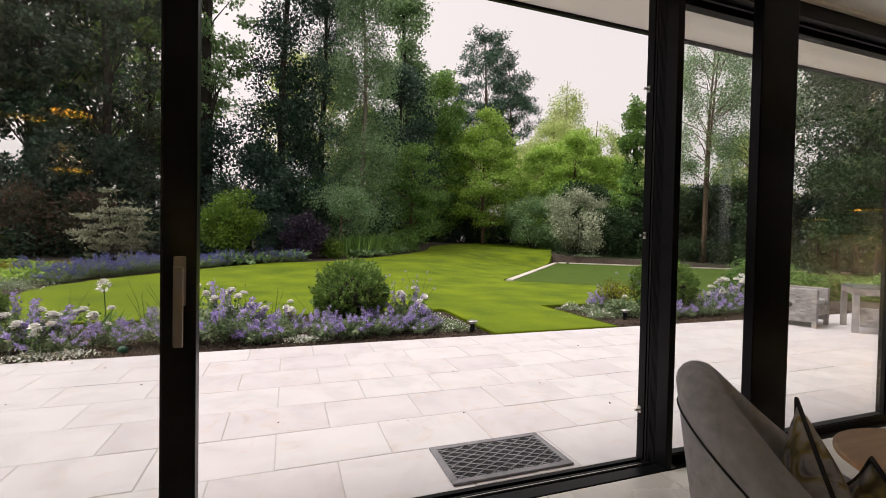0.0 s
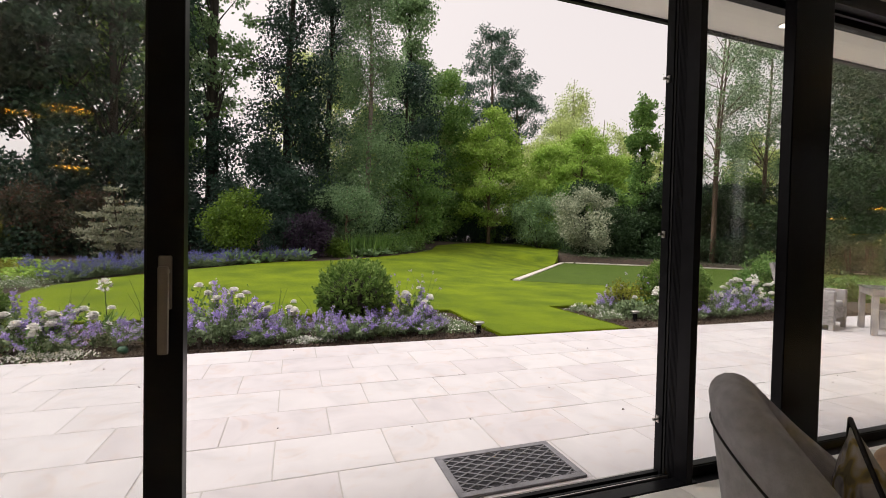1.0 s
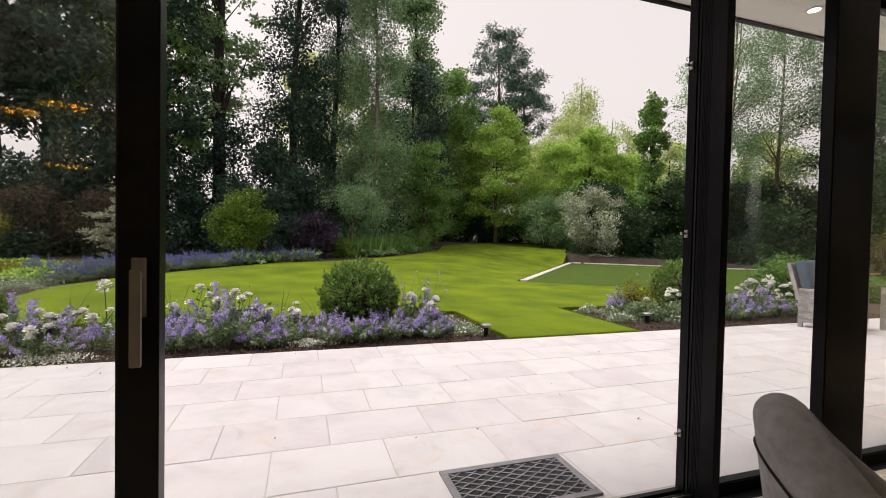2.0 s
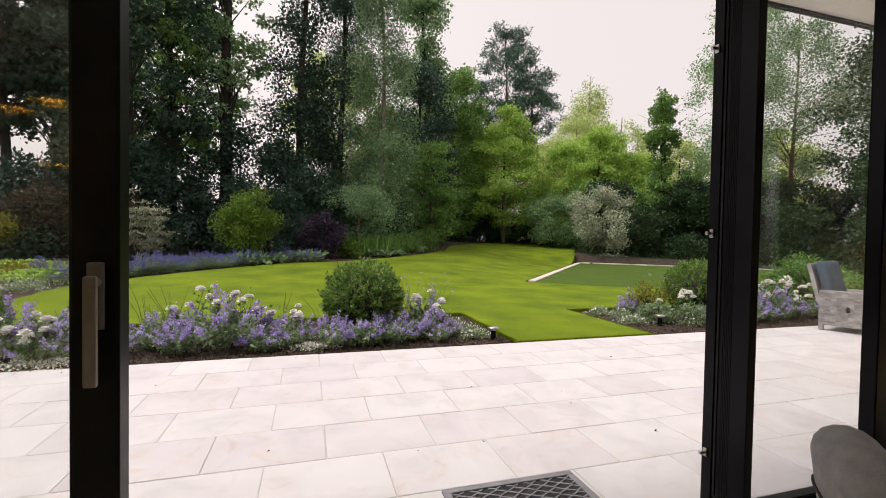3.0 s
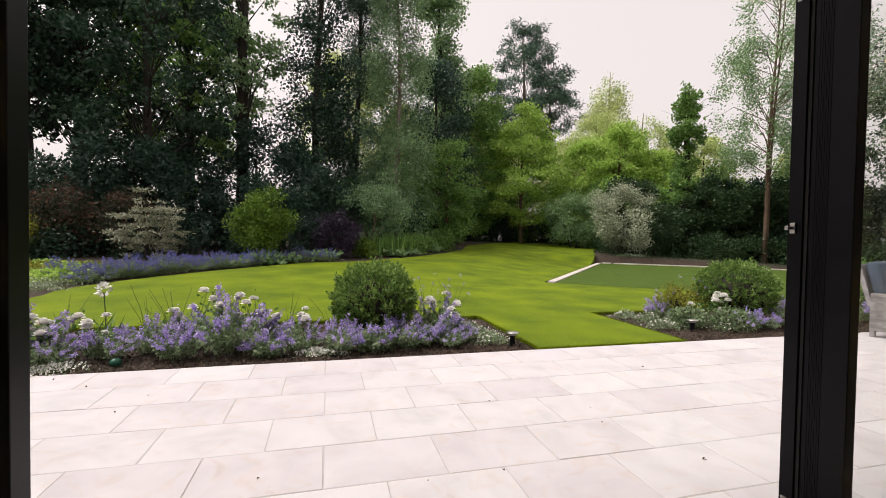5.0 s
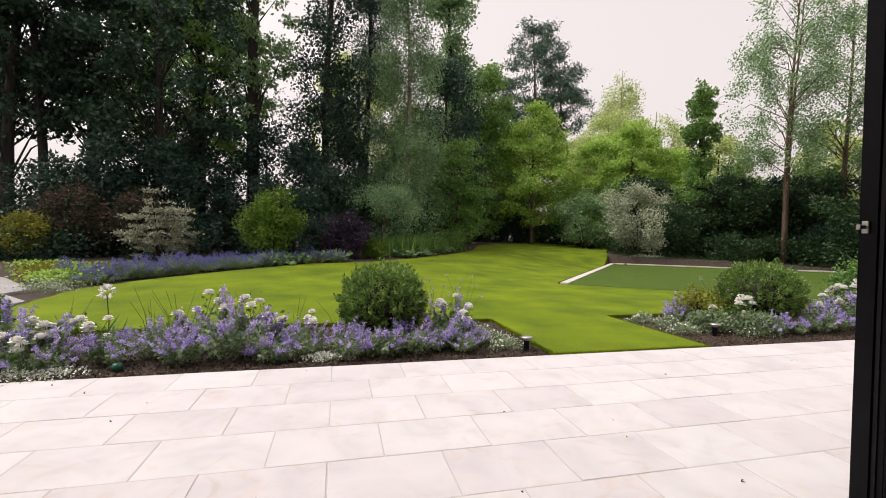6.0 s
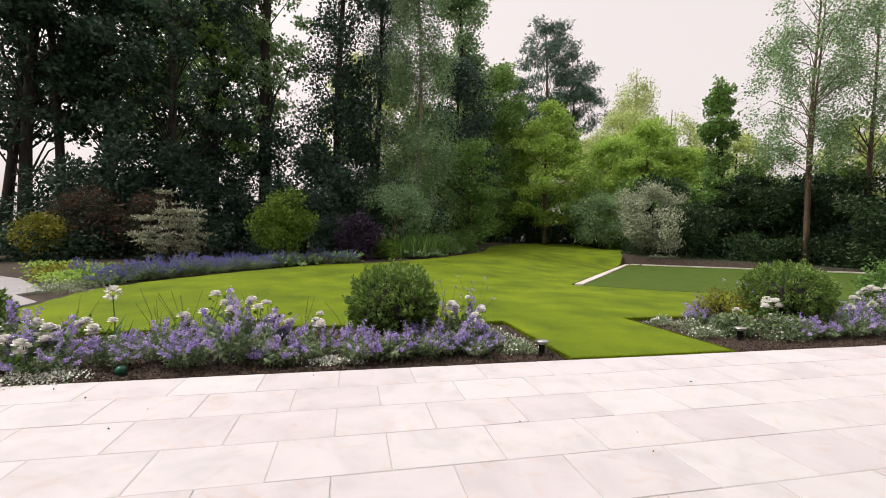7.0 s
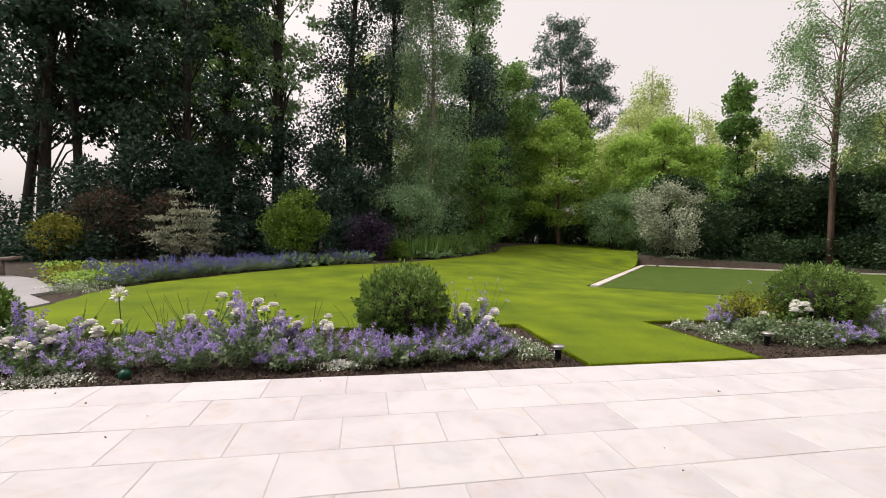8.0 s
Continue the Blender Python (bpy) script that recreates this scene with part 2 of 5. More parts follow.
def sandstone():
    """Pale sawn sandstone: cool and pinkish clouds, faint iron veins, each slab with its own tone."""
    m, n, l = material("pale sandstone paving")
    co, info = n.new("ShaderNodeTexCoord"), n.new("ShaderNodeObjectInfo")
    mul, add = n.new("ShaderNodeMath"), n.new("ShaderNodeVectorMath")
    mul.operation, mul.inputs[1].default_value = "MULTIPLY", 53.0
    l.new(info.outputs["Random"], mul.inputs[0])
    l.new(co.outputs["Object"], add.inputs[0])
    l.new(mul.outputs[0], add.inputs[1])
    cloud, vein, grain = (n.new("ShaderNodeTexNoise") for _ in range(3))
    for node, sc, de, di in ((cloud, 2.4, 6, 0.8), (vein, 3.1, 3, 2.2), (grain, 85, 3, 0)):
        node.inputs["Scale"].default_value, node.inputs["Detail"].default_value, node.inputs["Distortion"].default_value = sc, de, di
        l.new(add.outputs[0], node.inputs["Vector"])
    tone = ramp(n, [(0.30, (0.53, 0.500, 0.520)), (0.48, (0.59, 0.556, 0.575)), (0.70, (0.635, 0.600, 0.618))])
    l.new(cloud.outputs[0], tone.inputs[0])
    rust = ramp(n, [(0.55, (1, 1, 1)), (0.66, (0.99, 0.95, 0.92)), (0.76, (0.92, 0.88, 0.86))])
    l.new(vein.outputs[0], rust.inputs[0])
    mx = n.new("ShaderNodeMix")
    mx.data_type, mx.blend_type = "RGBA", "MULTIPLY"
    mx.inputs[0].default_value = 1.0
    l.new(tone.outputs[0], mx.inputs[6])
    l.new(rust.outputs[0], mx.inputs[7])
    hsv, val, sat = n.new("ShaderNodeHueSaturation"), n.new("ShaderNodeMapRange"), n.new("ShaderNodeMapRange")
    val.inputs[3].default_value, val.inputs[4].default_value = 0.955, 1.03
    sat.inputs[3].default_value, sat.inputs[4].default_value = 1.25, 0.85
    l.new(info.outputs["Random"], val.inputs[0])
    l.new(info.outputs["Random"], sat.inputs[0])
    l.new(val.outputs[0], hsv.inputs["Value"])
    l.new(sat.outputs[0], hsv.inputs["Saturation"])
    l.new(mx.outputs[2], hsv.inputs["Color"])
    b, bp, o = n.new("ShaderNodeBsdfPrincipled"), n.new("ShaderNodeBump"), n.new("ShaderNodeOutputMaterial")
    bp.inputs["Strength"].default_value, bp.inputs["Distance"].default_value = 0.08, 0.004
    l.new(grain.outputs[0], bp.inputs["Height"])
    l.new(bp.outputs[0], b.inputs["Normal"])
    b.inputs["Roughness"].default_value = 0.55
    l.new(hsv.outputs[0], b.inputs["Base Color"])
    l.new(b.outputs[0], o.inputs[0])
    return m


M_STONE = sandstone()


# ---- mesh builders ----
def part(name, bm, mat, parent=None, label="", smooth=False):
    """Link a bmesh or a mesh as one object, under parent if one is given."""
    if isinstance(bm, bmesh.types.BMesh):
        me = bpy.data.meshes.new(name)
        bmesh.ops.recalc_face_normals(bm, faces=bm.faces)
        bm.to_mesh(me)
        bm.free()
    else:
        me = bm
    if mat and not me.materials:
        me.materials.append(mat)
    if smooth:
        me.shade_smooth()
    ob = new(name, me)
    ob.parent = parent
    if label:
        tagged(ob, label)
    return ob


def base(name, at, label, category, group="", kind="", turn=0.0):
    ob = new(name)
    ob.empty_display_size = 0.1
    ob.matrix_basis = pose(*at, 0, 0, turn)
    return tagged(ob, label, category, group, kind)


def box(bm, lo, hi, bevel=0.0):
    c, s = [(a + b) / 2 for a, b in zip(lo, hi)], [abs(b - a) for a, b in zip(lo, hi)]
    r = bmesh.ops.create_cube(bm, size=1, matrix=Matrix.LocRotScale(c, None, s))
    if bevel:
        edges = list({e for v in r["verts"] for e in v.link_edges})
        bmesh.ops.bevel(bm, geom=edges, offset=bevel, segments=2, affect="EDGES", profile=0.6)
    return bm


def boxes(*spans, bevel=0.0):
    bm = bmesh.new()
    for lo, hi in spans:
        box(bm, lo, hi, bevel)
    return bm


def lathe(profile, steps=24, bm=None, at=(0, 0, 0)):
    """Turn a list of (radius, height) round z."""
    bm = bm or bmesh.new()
    rings = []
    for r, z in profile:
        if r < 1e-5:
            rings.append([bm.verts.new((at[0], at[1], at[2] + z))])
        else:
            rings.append([bm.verts.new((at[0] + r * math.cos(2 * math.pi * i / steps), at[1] + r * math.sin(2 * math.pi * i / steps), at[2] + z)) for i in range(steps)])
    for a, b in zip(rings, rings[1:]):
        for i in range(steps):
            j = (i + 1) % steps
            ring = [a[i % len(a)], a[j % len(a)], b[j % len(b)], b[i % len(b)]]
            seen = []
            for v in ring:
                if v not in seen:
                    seen.append(v)
            if len(seen) > 2:
                bm.faces.new(seen)
    return bm


def tube(bm, points, radii, sides=8):
    """A tapering pipe along points."""
    rings = []
    for i, p in enumerate(points):
        p = Vector(p)
        d = Vector(points[min(i + 1, len(points) - 1)]) - Vector(points[max(i - 1, 0)])
        q = d.to_track_quat("Z", "Y")
        rings.append([bm.verts.new(p + q @ Vector((radii[i] * math.cos(2 * math.pi * k / sides), radii[i] * math.sin(2 * math.pi * k / sides), 0))) for k in range(sides)])
    for a, b in zip(rings, rings[1:]):
        for k in range(sides):
            bm.faces.new((a[k], a[(k + 1) % sides], b[(k + 1) % sides], b[k]))
    bm.faces.new(rings[0][::-1])
    bm.faces.new(rings[-1])
    return bm


def quads(name, verts):
    """A mesh of loose four-cornered pieces from an array of shape (n, 4, 3)."""
    n = len(verts)
    me = bpy.data.meshes.new(name)
    me.vertices.add(n * 4)
    me.vertices.foreach_set("co", np.ascontiguousarray(verts, np.float32).ravel())
    me.loops.add(n * 4)
    me.loops.foreach_set("vertex_index", np.arange(n * 4, dtype=np.int32))
    me.polygons.add(n)
    me.polygons.foreach_set("loop_start", np.arange(0, n * 4, 4, dtype=np.int32))
    me.update(calc_edges=True)
    me.validate()
    return me


def unit(v):
    return v / (np.linalg.norm(v, axis=-1, keepdims=True) + 1e-9)


def leaves(rng, places, length, width, axis=None, wild=1.0, fold=0.15, flat=0.55):
    """Leaf-shaped pieces at places: axis is the way they point, wild how far they stray from it, flat how level the blades lie."""
    n = len(places)
    a = rng.normal(size=(n, 3)) * wild
    if axis is not None:
        a = a + axis
    a = unit(a)
    b = unit(np.cross(a, rng.normal(size=(n, 3)) * 0.8 + np.array([0, -0.15, flat])))
    c = np.cross(a, b)
    s = rng.uniform(0.65, 1.3, (n, 1))
    L, W = length * s, width * s
    return np.stack([places, places + a * L * 0.45 + b * W * 0.5 + c * L * fold, places + a * L, places + a * L * 0.45 - b * W * 0.5 + c * L * fold], 1)


def shell(rng, n, power=0.45):
    """Points in a unit ball, gathered towards its skin."""
    return unit(rng.normal(size=(n, 3))) * rng.uniform(0, 1, (n, 1)) ** power


def clumps(rng, centres, radii, n, squash=0.75):
    """n points spread over clumps, weighted by their size."""
    w = radii ** 2
    pick = rng.choice(len(centres), n, p=w / w.sum())
    off = shell(rng, n)
    return centres[pick] + off * radii[pick][:, None] * np.array([1, 1, squash]), off


TURF = Vector((6.9, 7.55))
TU, TV = Vector((0.646, 0.763)), Vector((0.763, -0.646))
TURF_DEEP, TURF_LONG = 13.6, 22.0


def ground_z(x, y):
    """The lie of the land: level by the terrace and the turf, rising towards the far end of the garden."""
    r = max(0.0, y - 3.0)
    z = max(0.0, min(0.05 * r * r / (r + 1.5) - 0.012 * x * min(1.0, r / 6), 1.15))
    d = Vector((x, y)) - TURF
    f = min(1.0, max(0.0, -d.dot(TV) / 5.0))
    g = min(1.0, max(0.0, (d.dot(TU) - 11.2) / 2.6))
    f, g = f * f * (3 - 2 * f), g * g * (3 - 2 * g)
    z *= f + (1 - f) * g
    return z


# ---- the ground ----
def on_turf(x, y, grow=0.0):
    d = Vector((x, y)) - TURF
    return -grow <= d.dot(TU) <= TURF_DEEP + grow and -grow <= d.dot(TV) <= TURF_LONG + grow


# lawn: its two edges, as x at each y
LEFT_EDGE = [(2.25, -5.6), (3.8, -5.55), (4.4, -5.4), (6.1, -5.35), (7.4, -4.6), (8.6, -3.6), (10.0, -2.35), (11.5, -0.9), (12.3, 1.1), (14.3, 3.4), (17.1, 5.9), (19.6, 7.55), (23.8, 9.2), (27.0, 12.0), (29.5, 15.5)]
RIGHT_EDGE = [(2.25, 13.1), (7.6, 6.8), (13.0, 11.4), (18.0, 15.6), (20.4, 17.1), (23.0, 19.0), (26.0, 19.9), (28.4, 18.6), (29.5, 15.6)]


def edge_at(edge, y):
    ys, xs = zip(*edge)
    return float(np.interp(y, ys, xs))


def soil_z(x, y):
    if y < -0.001:
        return -0.13
    if on_turf(x, y, 0.35):
        return -0.10
    if 2.3 < y < 29.4 and edge_at(LEFT_EDGE, y) + 0.2 < x < edge_at(RIGHT_EDGE, y) - 0.4:
        return ground_z(x, y) - 0.25
    bumps = 0.012 * noise.noise(Vector((x * 2.3, y * 2.3, 0))) + 0.006 * noise.noise(Vector((x * 9, y * 9, 3)))
    return ground_z(x, y) - 0.03 + bumps


def sheet(xs, ys, height):
    bm = bmesh.new()
    grid = [[bm.verts.new((x, y, height(x, y))) for x in xs] for y in ys]
    for r, q in zip(grid, grid[1:]):
        for i in range(len(xs) - 1):
            bm.faces.new((r[i], r[i + 1], q[i + 1], q[i]))
    return bm


def stretch_out(lo, hi, step, far):
    core = [lo + i * step for i in range(int(round((hi - lo) / step)) + 1)]
    return [-far, -far / 3, -far / 8] + core + [far / 8, far / 3, far]


gx = stretch_out(-34, 44, 0.4, 900)
gy = [-900, -300, -60, -14, -0.02, 0.0] + [0.2 + 0.2 * i for i in range(15)] + [3.4 + 0.4 * i for i in range(110)] + [80, 200, 900]
tagged(part("ground", sheet(gx, gy, soil_z), M_SOIL, smooth=True), "dark bark-mulched soil of beds and woodland floor", "ground", kind="structure")

def lawn_mesh():
    bm = bmesh.new()

    def strip(rows):
        grid = [[bm.verts.new((l + (r - l) * i / 48, y, ground_z(l + (r - l) * i / 48, y) + 0.015)) for i in range(49)] for y, l, r in rows]
        for a, b in zip(grid, grid[1:]):
            for i in range(48):
                bm.faces.new((a[i], a[i + 1], b[i + 1], b[i]))

    strip([(0.012 + 0.2797 * i, 2.5 + 0.012 * math.sin(i * 2.1), 4.68 + 0.012 * math.sin(i * 1.7)) for i in range(9)])
    strip([(2.25 + 0.22 * i, edge_at(LEFT_EDGE, 2.25 + 0.22 * i) + 0.03 * math.sin(i * 1.9), edge_at(RIGHT_EDGE, 2.25 + 0.22 * i) - 0.30) for i in range(125)])
    rim = [e for e in bm.edges if e.is_boundary]
    r = bmesh.ops.extrude_edge_only(bm, edges=rim)
    for v in r["geom"]:
        if isinstance(v, bmesh.types.BMVert):
            v.co.z -= 0.09 if not on_turf(v.co.x, v.co.y, 0.4) else v.co.z + 0.08
    return bm


lawn = tagged(part("lawn", lawn_mesh(), M_LAWN), "bright green mown lawn rising gently away", "lawn", kind="structure")


def grass_blades():
    """A fringe of longer blades along the lawn's near edges."""
    rng = np.random.default_rng(11)
    runs = [((2.5, 0.01), (4.68, 0.01)), ((2.5, 0.0), (2.5, 2.25)), ((4.68, 0.0), (4.68, 2.25)), ((-5.5, 2.26), (2.5, 2.26)), ((4.68, 2.26), (11.0, 2.26))]
    p = []
    for (x0, y0), (x1, y1) in runs:
        n = int(900 * math.hypot(x1 - x0, y1 - y0))
        f = rng.uniform(0, 1, n)
        p.append(np.stack([x0 + (x1 - x0) * f + rng.normal(size=n) * 0.012, y0 + (y1 - y0) * f + rng.normal(size=n) * 0.012, np.full(n, -0.01)], 1))
    p = np.concatenate(p)
    p[:, 1] = np.maximum(p[:, 1], 0.006)
    return quads("grass", leaves(rng, p, 0.038, 0.006, np.array([0, 0, 1.0]), 0.45, 0.05))


tagged(part("grass", grass_blades(), M_BLADE), "uncut green grass fringe along the lawn edges", "grass", kind="stuff")


def turf_point(a, b, z=0.0):
    p = TURF + TU * a + TV * b
    return (p.x, p.y, z)


def slab_on(name, a0, a1, b0, b1, z0, z1, mat, parent=None, bevel=0.008):
    bm = boxes(((a0, b0, z0), (a1, b1, z1)), bevel=bevel)
    bm.transform(Matrix(((TU.x, TV.x, 0, TURF.x), (TU.y, TV.y, 0, TURF.y), (0, 0, 1, 0), (0, 0, 0, 1))))
    return part(name, bm, mat, parent)


tagged(slab_on("putting_green", 0.0, TURF_DEEP, 0.0, TURF_LONG, -0.09, 0.0, M_TURF, bevel=0), "flat artificial turf green with pale stone edging", "turf", kind="structure")
edging = base("turf_edging", turf_point(0, 0), "pale sawn stone edging round the turf", "edging", kind="structure")
inv = edging.matrix_basis.inverted()
for k in range(15):
    ob = slab_on("stone", 0.012 + k * 0.907, 0.9 + k * 0.907, -0.24, 0.0, -0.09, 0.04, M_KERB, edging)
    ob.matrix_parent_inverse = inv
for k in range(22):
    ob = slab_on("stone", TURF_DEEP, TURF_DEEP + 0.16, 0.01 + k, 0.995 + k, -0.09, 0.06, M_KERB, edging)
    ob.matrix_parent_inverse = inv


def garden_path():
    bm = bmesh.new()
    outline = [(-9.6, 6.6), (-6.7, 3.9), (-5.62, 3.9), (-5.45, 4.75), (-6.3, 5.55), (-6.1, 6.05), (-7.5, 7.6), (-10.2, 9.2)]
    f = bm.faces.new([bm.verts.new((x, y, ground_z(x, y) + 0.03)) for x, y in outline])
    r = bmesh.ops.extrude_face_region(bm, geom=[f])
    for v in r["geom"]:
        if isinstance(v, bmesh.types.BMVert):
            v.co.z -= 0.12
    return bm


tagged(part("garden_path", garden_path(), M_PATHSTONE), "pale stone path leading to the garden bench", "path", kind="structure")

# ---- the house ----
F = 0.07            # level of the room's floor
HEAD = 2.83         # underside of the glazing head
ROOM_L, ROOM_R, ROOM_B = -6.0, 7.0, -11.0


def structure(name, bm, mat, label, category):
    return tagged(part(name, bm, mat), label, category, kind="structure")


structure("patio_base", boxes(((-7.2, -3.58, -0.12), (16.5, -0.006, -0.0032))), M_JOINT, "grey mortar bed under the paving", "paving")
floor = structure("floor", boxes(((ROOM_L, ROOM_B, -0.15), (ROOM_R, -3.79, F - 0.012))), M_JOINT, "pale porcelain tiled room floor", "floor")
structure("ceiling", boxes(((ROOM_L, ROOM_B, 3.05), (ROOM_R, -4.12, 3.2)), ((ROOM_L, -3.96, 2.93), (ROOM_R, -3.58, 3.2)), ((ROOM_L, -4.12, 3.12), (ROOM_R, -3.96, 3.2))), M_CEIL, "matt white ceiling with a recessed blind slot", "ceiling")
structure("wall_west", boxes(((ROOM_L - 0.3, ROOM_B - 0.3, -0.15), (ROOM_L, -3.55, 3.2))), M_PLASTER, "warm grey painted plaster wall", "wall")
structure("wall_south", boxes(((ROOM_L, ROOM_B - 0.3, -0.15), (ROOM_R, ROOM_B, 3.2))), M_PLASTER, "warm grey painted plaster wall", "wall")
# the east wall has one tall narrow window
structure("wall_east", boxes(((ROOM_R, ROOM_B - 0.3, -0.15), (ROOM_R + 0.3, -7.62, 3.2)), ((ROOM_R, -7.2, -0.15), (ROOM_R + 0.3, -3.55, 3.2)), ((ROOM_R, -7.62, -0.15), (ROOM_R + 0.3, -7.2, 0.85)), ((ROOM_R, -7.62, 2.9), (ROOM_R + 0.3, -7.2, 3.2))), M_PLASTER, "warm grey painted plaster wall with a slit window", "wall")
structure("window_1", boxes(((ROOM_R + 0.12, -7.62, 0.85), (ROOM_R + 0.132, -7.2, 2.9))), M_GLASS, "tall narrow clear window", "window").visible_shadow = False
structure("roof", boxes(((ROOM_L - 0.6, ROOM_B - 0.6, 3.2), (ROOM_R + 0.6, -3.2, 3.42))), M_RENDER, "flat roof slab over the room", "roof")
structure("soffit", boxes(((ROOM_L - 0.6, -3.6, 2.92), (ROOM_R + 4.6, -3.09, 3.2))), M_RENDER, "white rendered roof overhang", "soffit")
structure("fascia", boxes(((ROOM_L - 0.6, -3.088, 2.90), (ROOM_R + 4.6, -3.06, 3.44))), M_ALU, "thin black metal fascia at the eaves", "fascia")
structure("lintel", boxes(((ROOM_L, -3.80, HEAD + 0.075), (ROOM_R, -3.6, 3.2))), M_RENDER, "white lintel over the glazing", "wall")

# glazing: head and sill tracks run through
head = structure("glazing_head", boxes(((ROOM_L, -3.78, HEAD), (ROOM_R, -3.585, HEAD + 0.07)), ((ROOM_L, -3.60, HEAD - 0.03), (ROOM_R, -3.585, HEAD)), ((ROOM_L, -3.70, HEAD - 0.02), (ROOM_R, -3.685, HEAD)), ((ROOM_L, -3.79, HEAD - 0.03), (ROOM_R, -3.775, HEAD))), M_ALU, "black aluminium head track of the sliding doors", "door frame")
sill = structure("door_track", boxes(((ROOM_L, -3.79, -0.12), (1.78, -3.585, F - 0.035)), ((ROOM_L, -3.79, F - 0.035), (1.78, -3.715, F + 0.002)), ((ROOM_L, -3.66, F - 0.035), (1.78, -3.645, F - 0.012)), ((ROOM_L, -3.615, F - 0.035), (1.78, -3.586, F - 0.015)), bevel=0.002), M_ALU, "black aluminium threshold track with rails", "door frame")
part("steel_rail", boxes(((ROOM_L, -3.682, F - 0.034), (1.69, -3.676, F - 0.004))), M_STEEL, sill, "bright steel running rail")


def framed_pane(name, x0, x1, y, z0, z1, stile, rail, deep, label, right_stile=None):
    """A pane in a black frame whose middle lies at y."""
    door = base(name, ((x0 + x1) / 2, y, z0), label, "glazed door", kind="structure")
    cx = (x0 + x1) / 2
    rs = right_stile or stile
    a, b = x0 - cx, x1 - cx
    h = z1 - z0
    for nm, lo, hi in (("stile", (a, -deep / 2, 0), (a + stile, deep / 2, h)), ("stile", (b - rs, -deep / 2, 0), (b, deep / 2, h)),
                       ("rail", (a + stile, -deep / 2, 0), (b - rs, deep / 2, rail)), ("rail", (a + stile, -deep / 2, h - rail), (b - rs, deep / 2, h))):
        part(nm, boxes((lo, hi), bevel=0.003), M_ALU, door)
    for lo, hi in (((a + stile, -deep / 2 + 0.006, rail), (a + stile + 0.008, deep / 2 - 0.006, h - rail)), ((b - rs - 0.008, -deep / 2 + 0.006, rail), (b - rs, deep / 2 - 0.006, h - rail)),
                   ((a + stile + 0.008, -deep / 2 + 0.006, rail), (b - rs - 0.008, deep / 2 - 0.006, rail + 0.008))):
        part("gasket", boxes((lo, hi)), M_SEAL, door)
    pane = part("pane", boxes(((a + stile + 0.004, -0.012, rail + 0.004), (b - rs - 0.004, 0.012, h - rail - 0.004))), M_GLASS, door, "clear double glazing")
    pane.visible_shadow = False
    return door


# the sliding leaf, drawn back
slider = framed_pane("sliding_door", -3.95, -0.66, -3.735, F - 0.02, HEAD + 0.01, 0.115, 0.10, 0.068, "tall black-framed glass sliding door, slid open", 0.115)


def lever_handle(parent, x):
    z = 1.05
    part("backplate", boxes(((x - 0.021, -0.049, z - 0.02), (x + 0.021, -0.034, z + 0.17)), bevel=0.006), M_HANDLE, parent, "satin bronze backplate")
    bm = lathe([(0.0, 0.0), (0.013, 0.0), (0.013, 0.032), (0.0, 0.032)], 16)
    bm.transform(Matrix.Translation((x + 0.004, -0.047, z + 0.115)) @ Matrix.Rotation(radians(90), 4, "X"))
    part("spindle", bm, M_HANDLE, parent)
    part("lever", boxes(((x - 0.013, -0.094, z - 0.17), (x + 0.021, -0.077, z + 0.135)), bevel=0.008), M_HANDLE, parent, "long satin bronze lever")
    bm = lathe([(0.0, 0.0), (0.008, 0.0), (0.008, 0.006), (0.0, 0.006)], 14)
    bm.transform(Matrix.Translation((x - 0.008, -0.048, z + 0.03)) @ Matrix.Rotation(radians(90), 4, "X"))
    part("key_barrel", bm, M_STEEL, parent)


lever_handle(slider, 1.645 - 0.055)
framed_pane("fixed_pane", ROOM_L, -1.36, -3.63, F - 0.03, HEAD + 0.01, 0.10, 0.06, 0.06, "fixed black-framed glass pane")


def jamb():
    j = base("door_jamb", (1.70, -3.69, 0), "black aluminium receiving jamb with ribbed face", "door frame", kind="structure")
    part("channel", boxes(((0.0, -0.10, 0.0), (0.045, 0.11, HEAD)), bevel=0.003), M_ALU, j)
    part("outer_lip", boxes(((-0.012, 0.058, 0.02), (0.0, 0.11, HEAD)), bevel=0.002), M_ALU, j)
    part("seal", boxes(((-0.005, 0.044, 0.02), (0.0, 0.056, HEAD))), M_SEAL, j)
    for k in range(6):
        y = -0.018 + k * 0.0085
        part("rib", boxes(((-0.0018, y, 0.02), (0.0, y + 0.0045, HEAD)), bevel=0.0006), M_ALU, j)
    for z in (0.351, 1.40, 2.268):
        part("striker", boxes(((-0.02, 0.078, z - 0.02), (-0.012, 0.098, z + 0.02)), ((-0.045, 0.083, z - 0.006), (-0.02, 0.093, z + 0.006)), ((-0.05, 0.081, z - 0.008), (-0.045, 0.095, z + 0.008)), bevel=0.002), M_STEEL, j, "small steel locking stud")
    return j


jamb()
framed_pane("fixed_pane", 1.747, 4.07, -3.625, F - 0.06, HEAD + 0.01, 0.04, 0.055, 0.06, "fixed black-framed glass pane")
framed_pane("fixed_pane", 4.075, ROOM_R - 0.005, -3.625, F - 0.06, HEAD + 0.01, 0.05, 0.055, 0.06, "fixed black-framed glass pane")
structure("sill_east", boxes(((1.78, -3.79, -0.12), (ROOM_R, -3.586, F - 0.062))), M_ALU, "black aluminium sill under the fixed panes", "door frame")

